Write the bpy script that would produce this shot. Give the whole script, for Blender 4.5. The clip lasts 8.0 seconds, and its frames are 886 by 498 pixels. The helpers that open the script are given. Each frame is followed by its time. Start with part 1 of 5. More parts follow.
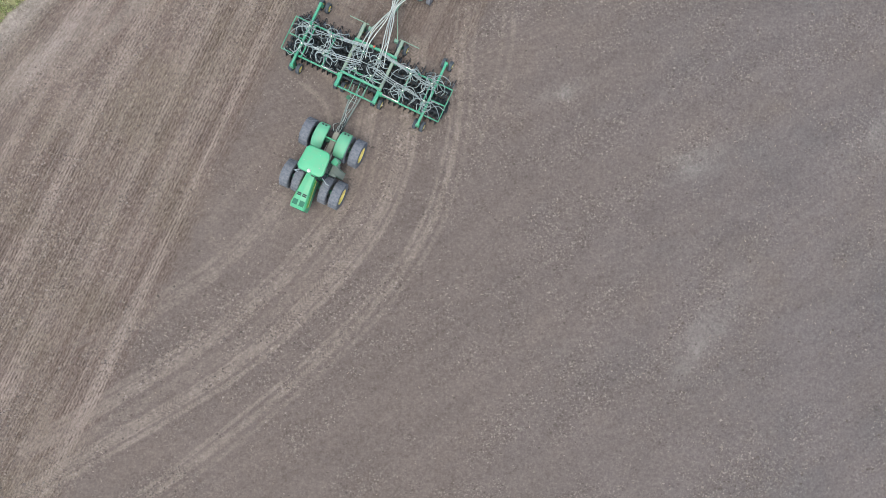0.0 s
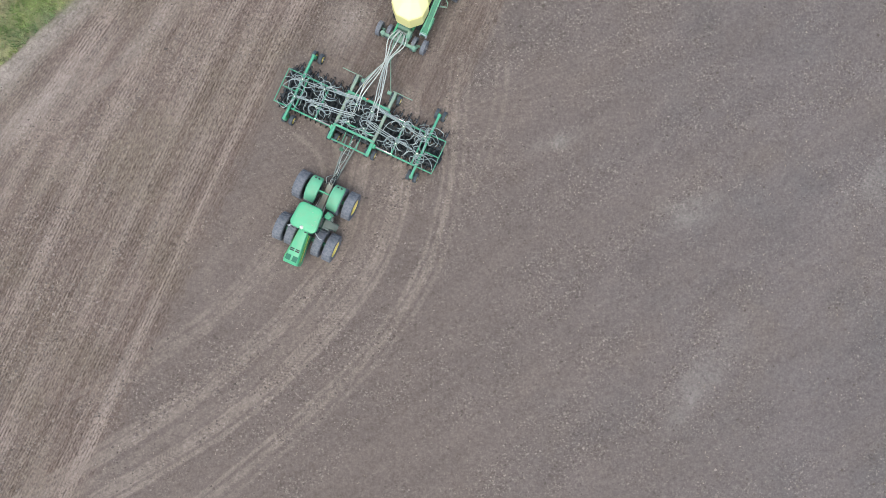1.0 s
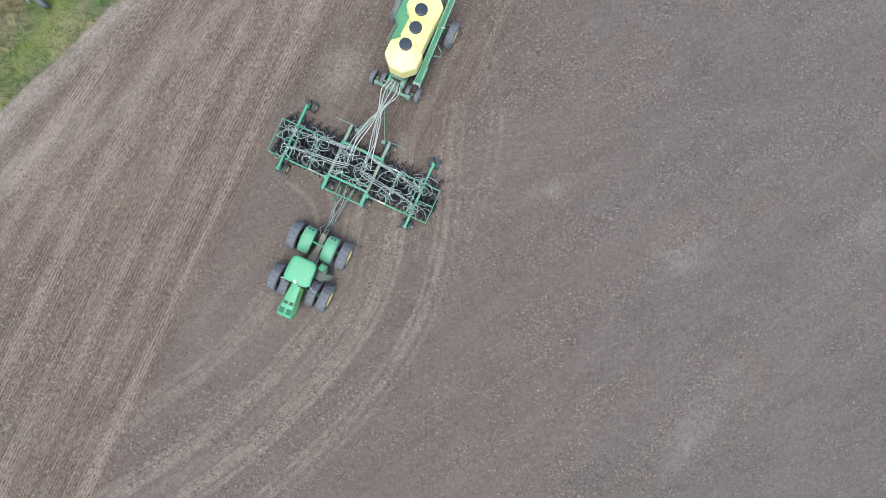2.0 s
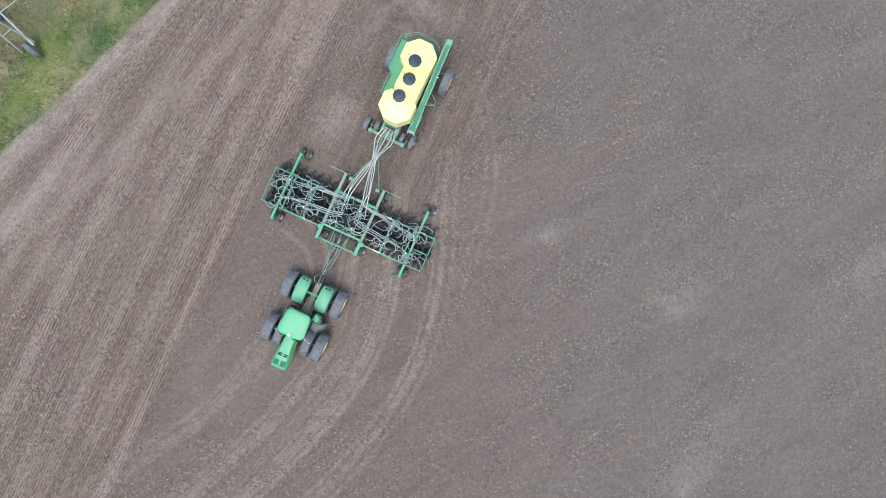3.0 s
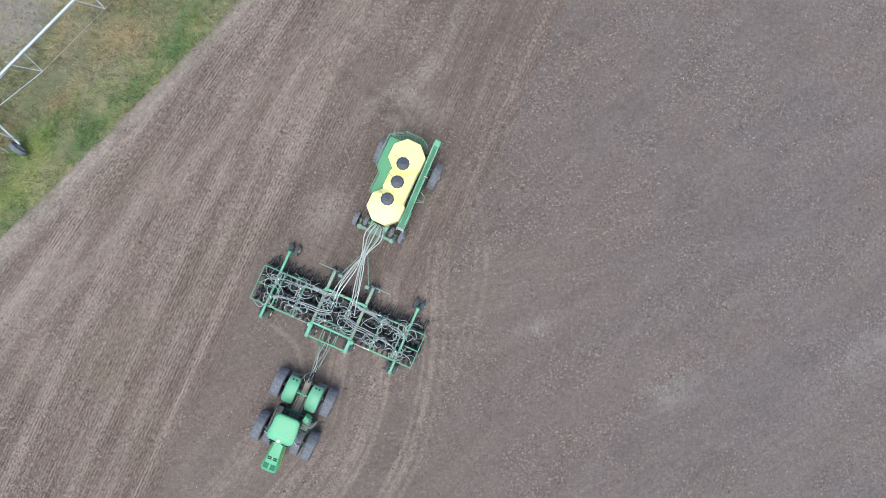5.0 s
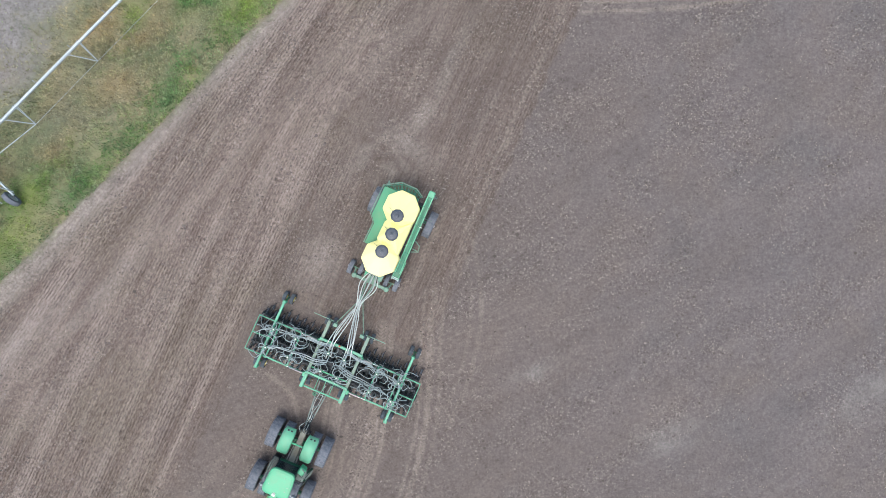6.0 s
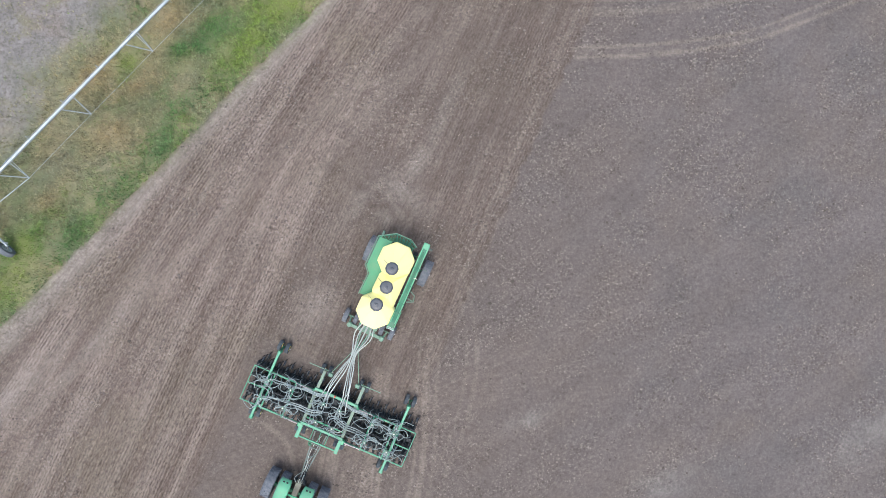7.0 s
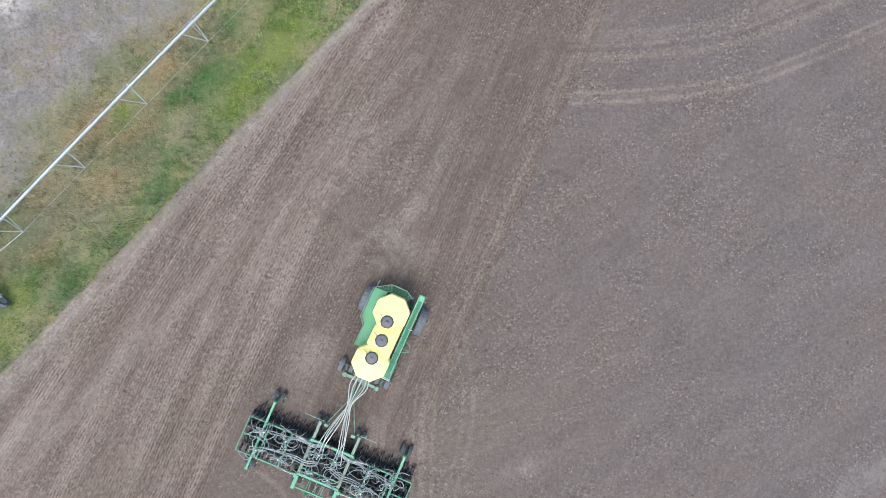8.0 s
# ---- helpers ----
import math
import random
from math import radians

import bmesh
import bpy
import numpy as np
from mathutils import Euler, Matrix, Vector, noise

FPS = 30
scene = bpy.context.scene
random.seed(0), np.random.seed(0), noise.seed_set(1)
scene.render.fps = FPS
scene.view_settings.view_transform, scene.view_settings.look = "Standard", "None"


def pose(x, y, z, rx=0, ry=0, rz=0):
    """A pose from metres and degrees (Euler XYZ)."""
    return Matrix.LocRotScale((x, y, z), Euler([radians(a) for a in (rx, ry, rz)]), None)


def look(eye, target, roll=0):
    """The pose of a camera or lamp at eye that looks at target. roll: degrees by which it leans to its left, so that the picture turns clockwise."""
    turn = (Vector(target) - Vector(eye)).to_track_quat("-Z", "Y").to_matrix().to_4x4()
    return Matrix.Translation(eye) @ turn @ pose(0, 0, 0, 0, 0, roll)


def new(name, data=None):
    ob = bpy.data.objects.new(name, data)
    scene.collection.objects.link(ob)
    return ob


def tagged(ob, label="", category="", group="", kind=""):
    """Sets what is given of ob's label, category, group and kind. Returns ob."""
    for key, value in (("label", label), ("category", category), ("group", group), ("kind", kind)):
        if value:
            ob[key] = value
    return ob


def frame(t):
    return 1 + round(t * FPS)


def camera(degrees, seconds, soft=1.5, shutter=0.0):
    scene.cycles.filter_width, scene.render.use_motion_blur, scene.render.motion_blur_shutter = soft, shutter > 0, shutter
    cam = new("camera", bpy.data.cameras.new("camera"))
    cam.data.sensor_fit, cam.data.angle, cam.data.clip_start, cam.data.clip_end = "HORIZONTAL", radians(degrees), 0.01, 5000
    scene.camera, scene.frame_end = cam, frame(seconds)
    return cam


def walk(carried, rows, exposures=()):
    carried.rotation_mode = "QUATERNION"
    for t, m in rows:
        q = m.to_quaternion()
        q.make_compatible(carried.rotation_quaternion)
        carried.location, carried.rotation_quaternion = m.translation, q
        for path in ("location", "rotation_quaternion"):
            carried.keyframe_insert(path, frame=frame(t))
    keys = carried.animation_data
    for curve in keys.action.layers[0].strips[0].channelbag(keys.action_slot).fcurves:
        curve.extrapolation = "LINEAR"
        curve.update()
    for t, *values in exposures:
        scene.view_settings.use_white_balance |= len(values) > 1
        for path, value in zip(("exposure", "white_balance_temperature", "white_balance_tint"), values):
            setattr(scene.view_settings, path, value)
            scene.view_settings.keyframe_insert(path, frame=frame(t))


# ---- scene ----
cam = camera(78.19, 8.0, soft=0.8)
walk(cam, [
    (0.0, pose(-1.449, -14.117, 39.432, 1.266, -2.198, 0.742)),
    (0.5, pose(-1.216, -12.216, 39.460, 1.214, -2.160, 0.686)),
    (1.0, pose(-1.005, -10.374, 39.472, 1.167, -2.136, 0.620)),
    (1.5, pose(-0.813, -8.580, 39.473, 1.123, -2.125, 0.543)),
    (2.0, pose(-0.634, -6.822, 39.468, 1.084, -2.125, 0.459)),
    (2.5, pose(-0.466, -5.091, 39.458, 1.049, -2.135, 0.367)),
    (3.0, pose(-0.304, -3.380, 39.447, 1.020, -2.152, 0.269)),
    (3.5, pose(-0.147, -1.680, 39.436, 0.995, -2.176, 0.167)),
    (4.0, pose(0.008, 0.013, 39.427, 0.977, -2.204, 0.061)),
    (4.5, pose(0.164, 1.704, 39.421, 0.963, -2.236, -0.047)),
    (5.0, pose(0.320, 3.396, 39.418, 0.956, -2.269, -0.156)),
    (5.5, pose(0.479, 5.091, 39.419, 0.956, -2.303, -0.265)),
    (6.0, pose(0.641, 6.789, 39.423, 0.961, -2.334, -0.372)),
    (6.5, pose(0.806, 8.489, 39.428, 0.974, -2.363, -0.476)),
    (7.0, pose(0.974, 10.190, 39.433, 0.994, -2.386, -0.576)),
    (7.5, pose(1.142, 11.888, 39.437, 1.021, -2.403, -0.671)),
    (8.0, pose(1.311, 13.579, 39.435, 1.056, -2.412, -0.760)),
], exposures=[(0.0, 0.51, 6440, 5.5), (1.5, 0.51, 6340, 5.8), (3.0, 0.52, 6210, 6.2), (8.0, 0.53, 6240, 7.2)])

# ---- sky and sun: a bright overcast day ----
world = bpy.data.worlds.new("overcast_sky")
scene.world = world
world.use_nodes = True
wt = world.node_tree
wt.nodes.clear()
sky = wt.nodes.new("ShaderNodeTexSky")
sky.sky_type = "NISHITA"
sky.sun_disc = False
sky.sun_elevation = radians(74)
sky.sun_rotation = radians(200)
sky.air_density, sky.dust_density, sky.ozone_density = 1.0, 6.0, 0.6
background = wt.nodes.new("ShaderNodeBackground")
background.inputs["Strength"].default_value = 0.145
world_out = wt.nodes.new("ShaderNodeOutputWorld")
wt.links.new(sky.outputs[0], background.inputs["Color"])
wt.links.new(background.outputs[0], world_out.inputs["Surface"])
sun_data = bpy.data.lights.new("sun", "SUN")
sun_data.energy, sun_data.angle, sun_data.color = 0.85, radians(40), (1.0, 0.985, 0.97)
sun = new("sun", sun_data)
SUN_DIR = Vector((math.sin(radians(200)) * math.cos(radians(74)), math.cos(radians(200)) * math.cos(radians(74)), math.sin(radians(74))))
sun.matrix_world = look(SUN_DIR * 60, (0, 0, 0))


# ---- materials ----
class Tree:
    """Short hand for node materials."""

    def __init__(self, name):
        self.mat = bpy.data.materials.new(name)
        self.mat.use_nodes = True
        self.t = self.mat.node_tree
        self.bsdf = self.t.nodes["Principled BSDF"]
        self.coord = self.t.nodes.new("ShaderNodeTexCoord").outputs["Object"]

    def put(self, socket, value):
        if isinstance(value, bpy.types.NodeSocket):
            self.t.links.new(value, socket)
        elif isinstance(value, (tuple, list)) and len(value) == 3 and socket.type == "RGBA":
            socket.default_value = (*value, 1)
        else:
            socket.default_value = value

    def math(self, op, a, b=0.0, clamp=False):
        n = self.t.nodes.new("ShaderNodeMath")
        n.operation, n.use_clamp = op, clamp
        self.put(n.inputs[0], a), self.put(n.inputs[1], b)
        return n.outputs[0]

    def mapping(self, scale=(1, 1, 1), turn=0.0, vec=None):
        # turn the coordinates first, then stretch them
        r = self.t.nodes.new("ShaderNodeVectorRotate")
        r.rotation_type = "Z_AXIS"
        r.inputs["Angle"].default_value = radians(-turn)
        self.put(r.inputs["Vector"], vec or self.coord)
        m = self.t.nodes.new("ShaderNodeMapping")
        m.inputs["Scale"].default_value = scale
        self.put(m.inputs["Vector"], r.outputs[0])
        return m.outputs[0]

    def noise(self, scale, detail=3.0, rough=0.5, vec=None, distort=0.0):
        n = self.t.nodes.new("ShaderNodeTexNoise")
        self.put(n.inputs["Vector"], vec or self.coord)
        n.inputs["Scale"].default_value, n.inputs["Detail"].default_value = scale, detail
        n.inputs["Roughness"].default_value, n.inputs["Distortion"].default_value = rough, distort
        return n.outputs["Fac"]

    def ramp(self, fac, *stops):
        n = self.t.nodes.new("ShaderNodeValToRGB")
        while len(n.color_ramp.elements) < len(stops):
            n.color_ramp.elements.new(0.5)
        for e, (p, c) in zip(n.color_ramp.elements, stops):
            e.position, e.color = p, (c, c, c, 1) if isinstance(c, (int, float)) else (*c, 1)
        self.put(n.inputs[0], fac)
        return n.outputs[0]

    def mix(self, fac, a, b, mode="MIX"):
        n = self.t.nodes.new("ShaderNodeMix")
        n.data_type, n.blend_type = "RGBA", mode
        self.put(n.inputs[0], fac), self.put(n.inputs[6], a), self.put(n.inputs[7], b)
        return n.outputs[2]

    def attr(self, name):
        n = self.t.nodes.new("ShaderNodeAttribute")
        n.attribute_name = name
        return n.outputs["Fac"]

    def bump(self, height, strength=0.3, distance=0.02):
        n = self.t.nodes.new("ShaderNodeBump")
        n.inputs["Strength"].default_value, n.inputs["Distance"].default_value = strength, distance
        self.put(n.inputs["Height"], height)
        self.put(self.bsdf.inputs["Normal"], n.outputs[0])

    def random(self):
        return self.t.nodes.new("ShaderNodeObjectInfo").outputs["Random"]

    def island(self):
        return self.t.nodes.new("ShaderNodeNewGeometry").outputs["Random Per Island"]

    def done(self, color, rough=0.6, metal=0.0, spec=0.5):
        self.put(self.bsdf.inputs["Base Color"], color)
        self.put(self.bsdf.inputs["Roughness"], rough)
        self.put(self.bsdf.inputs["Metallic"], metal)
        self.put(self.bsdf.inputs["Specular IOR Level"], spec)
        return self.mat


def painted(name, color, dust=(0.25, 0.21, 0.17), amount=0.35, rough=0.38, scale=1.0):
    """Enamel paint with field dust in broad patches and fine specks."""
    m = Tree(name)
    broad = m.ramp(m.noise(1.7 * scale, 4, 0.6), (0.42, 0), (0.75, 1))
    fine = m.ramp(m.noise(22 * scale, 3, 0.6), (0.5, 0), (0.72, 1))
    cover = m.math("MULTIPLY", m.math("ADD", m.math("MULTIPLY", broad, 0.7), m.math("MULTIPLY", fine, 0.45)), amount, True)
    tint = m.mix(m.noise(0.9, 2), tuple(c * 0.88 for c in color), tuple(min(c * 1.1, 1) for c in color))
    m.bump(m.noise(30, 2), 0.08, 0.004)
    return m.done(m.mix(cover, tint, dust), m.math("ADD", m.math("MULTIPLY", cover, 0.5), rough), 0, 0.5)


def rubber(name, clean, dust):
    m = Tree(name)
    dusty = m.ramp(m.noise(5, 4, 0.65), (0.35, 0), (0.7, 1))
    m.bump(m.noise(40, 3), 0.3, 0.006)
    return m.done(m.mix(dusty, clean, dust), 0.85, 0, 0.3)


def plain_metal(name, color, rough=0.4, metal=1.0):
    m = Tree(name)
    worn = m.noise(9, 4, 0.6)
    col = m.mix(worn, tuple(c * 0.7 for c in color), color)
    m.bump(m.noise(35, 2), 0.1, 0.003)
    return m.done(col, m.math("ADD", m.math("MULTIPLY", worn, 0.25), rough - 0.1), metal)


GREEN = painted("green_enamel", (0.070, 0.415, 0.225), amount=0.3)
GREEN_DULL = painted("faded_green_enamel", (0.155, 0.315, 0.245), amount=0.55, rough=0.5)
GREEN_FADED = painted("sun_bleached_green", (0.125, 0.435, 0.270), amount=0.36, rough=0.45)
GREEN_BAR = painted("weathered_green_bar", (0.048, 0.320, 0.200), (0.24, 0.26, 0.22), amount=0.40, rough=0.36)
GREEN_DECK = painted("deck_green", (0.072, 0.335, 0.185), amount=0.35, rough=0.5)
GREEN_DARK = painted("dark_green_enamel", (0.02, 0.15, 0.085), amount=0.2, rough=0.5)
GREEN_TEAL = painted("shaded_teal_green", (0.022, 0.20, 0.125), amount=0.35, rough=0.45)
LIME = painted("bright_hood_green", (0.07, 0.36, 0.05), amount=0.15)
YELLOW = painted("yellow_enamel", (0.80, 0.70, 0.20), amount=0.45)
BEAM = painted("dusty_green_beam", (0.19, 0.29, 0.235), (0.28, 0.265, 0.215), amount=0.75, rough=0.6)
TAN = painted("dusty_walkway_steel", (0.23, 0.25, 0.22), amount=0.8, rough=0.65)
DARK_GREY = painted("grey_green_steel", (0.075, 0.10, 0.095), amount=0.4, rough=0.5)
GREY_GREEN = painted("greyish_green_steel", (0.15, 0.21, 0.20), amount=0.4, rough=0.5)
BLACK = painted("black_steel", (0.011, 0.019, 0.026), (0.044, 0.064, 0.074), amount=0.4, rough=0.55)
RUBBER = rubber("dusty_tyre_rubber", (0.116, 0.136, 0.168), (0.205, 0.226, 0.258))
RUBBER_DARK = rubber("dark_tyre_rubber", (0.046, 0.064, 0.080), (0.105, 0.124, 0.142))
STEEL = plain_metal("worn_steel", (0.42, 0.42, 0.43))
CHROME = plain_metal("chromed_rod", (0.85, 0.86, 0.88), 0.25)
GALV = plain_metal("galvanised_steel", (0.55, 0.63, 0.69), 0.5, 0.5)
SCREEN = painted("fine_green_screen", (0.022, 0.150, 0.095), amount=0.05, rough=0.75)
RED = painted("red_plastic", (0.55, 0.10, 0.06), amount=0.2)
WHITE = painted("white_plastic", (0.78, 0.78, 0.74), amount=0.2)


def hose_material(name, dull, bright):
    m = Tree(name)
    rib = m.noise(60, 1)
    col = m.mix(m.island(), dull, bright)
    col = m.mix(m.math("MULTIPLY", rib, 0.5), col, (0.14, 0.15, 0.15))
    m.bump(rib, 0.4, 0.01)
    return m.done(m.mix(m.math("MULTIPLY", m.random(), 0.6), col, (0.13, 0.175, 0.175)), 0.5)


HOSE = hose_material("grey_ribbed_hose", (0.42, 0.51, 0.50), (0.78, 0.86, 0.85))
SEED_HOSE = hose_material("grey_seed_hose", (0.29, 0.39, 0.41), (0.66, 0.77, 0.79))


def tank_material():
    m = Tree("yellow_polyethylene")
    stain = m.ramp(m.noise(1.2, 4, 0.6), (0.45, 0), (0.8, 1))
    col = m.mix(m.math("MULTIPLY", stain, 0.25), (0.98, 0.945, 0.42), (0.95, 0.90, 0.44))
    m.bump(m.noise(5, 2), 0.08, 0.01)
    m.bsdf.inputs["Subsurface Weight"].default_value = 0.0
    return m.done(col, 0.42)


TANK = tank_material()


def cab_glass():
    m = Tree("tinted_cab_glass")
    m.bsdf.inputs["Transmission Weight"].default_value = 0.75
    m.bsdf.inputs["IOR"].default_value = 1.45
    return m.done((0.10, 0.16, 0.18), 0.06)


GLASS = cab_glass()
ROW_TURN = 65.8  # the drilling direction, degrees from east


def soil_material():
    """Tilled soil, seeded rows, wheel marks, the bare edge strip and the ground under the grass, in one sheet."""
    m = Tree("tilled_soil")
    seeded, head, track = m.attr("seeded"), m.attr("headland"), m.attr("track")
    band, grass, dry, pale, loose = m.attr("edge_strip"), m.attr("grassy"), m.attr("stony"), m.attr("crust"), m.attr("loose")
    # worked, unseeded soil: warm and cool patches in long swathes
    swathe = m.noise(1.0, 4, 0.6, m.mapping((0.035, 0.15, 1), 36))
    blotch = m.noise(0.20, 5, 0.62, distort=0.4)
    sep = m.t.nodes.new("ShaderNodeSeparateXYZ")
    m.put(sep.inputs[0], m.coord)
    damp = m.math("MULTIPLY", m.math("ADD", sep.outputs["X"], 2.0), 0.035, True)  # the low side of the field is greyer
    dull = m.mix(damp, (0.130, 0.112, 0.103), (0.122, 0.112, 0.112))
    warm = m.mix(m.ramp(swathe, (0.40, 0), (0.60, 1)), dull, m.mix(damp, (0.150, 0.127, 0.114), (0.147, 0.130, 0.122)))
    base = m.mix(m.ramp(blotch, (0.36, 0), (0.62, 1)), warm, m.mix(damp, (0.142, 0.122, 0.112), (0.145, 0.131, 0.130)))
    cool = m.ramp(m.noise(0.16, 4, 0.6, m.mapping((1, 1, 1), 70)), (0.50, 0), (0.68, 0.50))
    base = m.mix(m.math("MULTIPLY", cool, damp), base, (0.118, 0.115, 0.117))
    base = m.mix(m.math("MULTIPLY", pale, 0.55), base, (0.228, 0.217, 0.208))
    # seeded soil, browner, in strips of each pass
    strips = m.noise(1.0, 5, 0.6, m.mapping((0.020, 0.74, 1), ROW_TURN))
    strips_head = m.noise(1.0, 5, 0.6, m.mapping((0.03, 0.66, 1), 57.0))
    pass_tone = m.mix(head, strips, strips_head)
    brown = m.mix(m.ramp(pass_tone, (0.41, 0), (0.50, 0.42), (0.59, 1)), (0.152, 0.122, 0.105), (0.278, 0.235, 0.209))
    fine = m.mix(head, m.noise(1.0, 3, 0.6, m.mapping((0.05, 2.1, 1), ROW_TURN)), m.noise(1.0, 3, 0.6, m.mapping((0.05, 2.1, 1), 57.0)))
    brown = m.mix(m.ramp(fine, (0.52, 0), (0.66, 0.45)), brown, (0.250, 0.222, 0.200))
    tawny = m.ramp(m.noise(0.11, 4, 0.6, m.mapping((1, 1, 1), 15)), (0.46, 0), (0.62, 0.55))
    brown = m.mix(tawny, brown, (0.178, 0.155, 0.120))
    def furrows(turn):
        """Broken dark furrow bits, drawn out along the rows."""
        return m.noise(1.0, 5, 0.78, m.mapping((2.6, 7.6, 1), turn))

    def rows(turn):
        w = m.t.nodes.new("ShaderNodeTexWave")
        w.bands_direction = "Y"
        w.inputs["Scale"].default_value = 0.3142 / 0.21
        w.inputs["Distortion"].default_value, w.inputs["Detail"].default_value = 2.6, 4
        w.inputs["Detail Scale"].default_value = 3.0
        w.inputs["Detail Roughness"].default_value = 0.62
        m.put(w.inputs["Vector"], m.mapping((1, 1, 1), turn))
        return w.outputs["Fac"]

    row = m.mix(head, rows(ROW_TURN), rows(57.0))
    furrow = m.mix(head, furrows(ROW_TURN), furrows(57.0))
    crisp = m.ramp(m.noise(0.28, 4, 0.6), (0.38, 0.22), (0.58, 1.0))  # rows show in some places, crumbled in others
    rowdark = m.math("MULTIPLY", m.math("POWER", m.math("SUBTRACT", 1.0, row), 1.6), crisp)
    rowdark = m.math("ADD", m.math("MULTIPLY", rowdark, 0.50), m.math("MULTIPLY", m.ramp(furrow, (0.38, 1.0), (0.52, 0)), 0.65), True)
    brown = m.mix(rowdark, brown, (0.064, 0.051, 0.044))
    brown = m.mix(m.ramp(furrow, (0.53, 0), (0.65, 0.44)), brown, (0.290, 0.250, 0.222))
    brown = m.mix(m.math("MULTIPLY", m.attr("dry_end"), 0.22), brown, (0.245, 0.218, 0.195))  # drier along the field edge
    brown = m.mix(m.math("MULTIPLY", m.attr("moist"), 0.78), brown, (0.110, 0.092, 0.082))  # just turned over
    streak = m.ramp(m.noise(1.0, 5, 0.65, m.mapping((0.05, 0.75, 1), 50.0)), (0.48, 0), (0.62, 0.65))
    brown = m.mix(m.math("MULTIPLY", streak, m.math("MAXIMUM", m.attr("dry_end"), m.math("MULTIPLY", head, 0.18))), brown, (0.285, 0.255, 0.228))  # pale streaks along the field edge
    col = m.mix(seeded, base, brown)
    # wheel marks: drier, paler soil pressed flat, in fine lanes with bar prints
    lane, along = m.attr("lane"), m.attr("along")
    ridge = m.math("ADD", 0.74, m.math("MULTIPLY", m.math("SINE", m.math("MULTIPLY", lane, 19.0)), 0.26))
    worn = m.ramp(m.noise(0.5, 4, 0.6), (0.34, 0.55), (0.58, 1))
    col = m.mix(m.math("MULTIPLY", m.math("MULTIPLY", track, ridge), worn), col, (0.258, 0.224, 0.199))
    bars = m.math("GREATER_THAN", m.math("SINE", m.math("MULTIPLY", m.math("ADD", along, m.math("MULTIPLY", m.math("ABSOLUTE", lane), 0.8)), 26.0)), 0.2)
    bars = m.math("MULTIPLY", bars, m.ramp(m.noise(0.35, 3), (0.48, 0), (0.60, 1)))
    col = m.mix(m.math("MULTIPLY", m.math("MULTIPLY", bars, track), 0.45), col, (0.085, 0.070, 0.060))
    col = m.mix(m.math("MULTIPLY", loose, m.ramp(m.noise(2.0, 5, 0.72), (0.38, 0.20), (0.56, 0.62))), col, (0.074, 0.061, 0.053))
    col = m.mix(m.math("MULTIPLY", m.attr("dusty"), m.ramp(m.noise(2.4, 5, 0.75), (0.36, 0.35), (0.58, 1.0))), col, (0.300, 0.272, 0.250))  # dry dust over churned soil; one patch paints airborne haze
    # bare strip along the grass
    strip = m.mix(m.ramp(m.noise(0.7, 5, 0.65), (0.35, 0), (0.65, 1)), (0.215, 0.193, 0.172), (0.330, 0.302, 0.272))
    pressed = m.ramp(m.noise(1.0, 5, 0.65, m.mapping((0.22, 3.2, 1), 46.0)), (0.40, 0.55), (0.58, 0))
    strip = m.mix(pressed, strip, (0.165, 0.144, 0.126))  # streaks of old wheelings
    fringe = m.ramp(m.noise(2.3, 4, 0.7), (0.42, 0.15), (0.60, 0.75))
    strip = m.mix(m.math("MULTIPLY", m.attr("fringe"), fringe), strip, (0.205, 0.225, 0.145))  # thin grass creeping out
    col = m.mix(band, col, strip)
    # grain: clods, pores and straw flecks, thicker in some places than in others
    grain = m.noise(8.5, 4, 0.75)
    clod = m.noise(3.4, 3, 0.65)
    cloddy = m.attr("cloddy")
    fleck = m.noise(6.5, 2, 0.5)
    lump = m.noise(5.2, 3, 0.7)
    # dark specks also put the shade beside clods into the colour
    dark = m.math("ADD", m.math("MULTIPLY", m.ramp(grain, (0.36, 0.75), (0.50, 0)), m.math("ADD", 0.13, m.math("MULTIPLY", cloddy, 0.30))), m.math("MULTIPLY", m.ramp(lump, (0.34, 0.9), (0.44, 0)), m.math("MULTIPLY", cloddy, 0.50)), True)
    col = m.mix(dark, col, (0.042, 0.036, 0.033))
    light = m.math("MULTIPLY", m.ramp(grain, (0.53, 0), (0.66, 0.8)), m.ramp(clod, (0.42, 0.10), (0.64, 0.85)))
    light = m.math("MULTIPLY", light, m.math("SUBTRACT", 1.0, m.math("MULTIPLY", seeded, 0.25)))
    light = m.math("ADD", m.math("MULTIPLY", light, 0.24), m.math("MULTIPLY", m.math("MULTIPLY", m.ramp(lump, (0.56, 0), (0.66, 0.8)), cloddy), 0.75), True)
    col = m.mix(light, col, (0.36, 0.33, 0.305))
    col = m.mix(m.math("MULTIPLY", m.ramp(fleck, (0.70, 0), (0.77, 0.7)), cloddy), col, (0.40, 0.36, 0.33))
    # crumbs of every size
    crumb = m.math("ADD", m.math("MULTIPLY", m.noise(5.0, 4, 0.8), 1.3), m.math("MULTIPLY", m.noise(2.6, 4, 0.7), 1.0))
    tone = m.math("ADD", 0.96, m.math("MULTIPLY", m.math("SUBTRACT", crumb, 1.15), 0.72))
    drift = m.noise(1.0, 7, 0.72, m.mapping((0.22, 0.75, 1), 36))
    tone = m.math("ADD", tone, m.math("MULTIPLY", m.math("SUBTRACT", drift, 0.5), 0.55))
    tone = m.math("ADD", 0.96, m.math("MULTIPLY", m.math("SUBTRACT", tone, 0.96), m.math("SUBTRACT", 1.0, m.math("MULTIPLY", seeded, 0.20))))
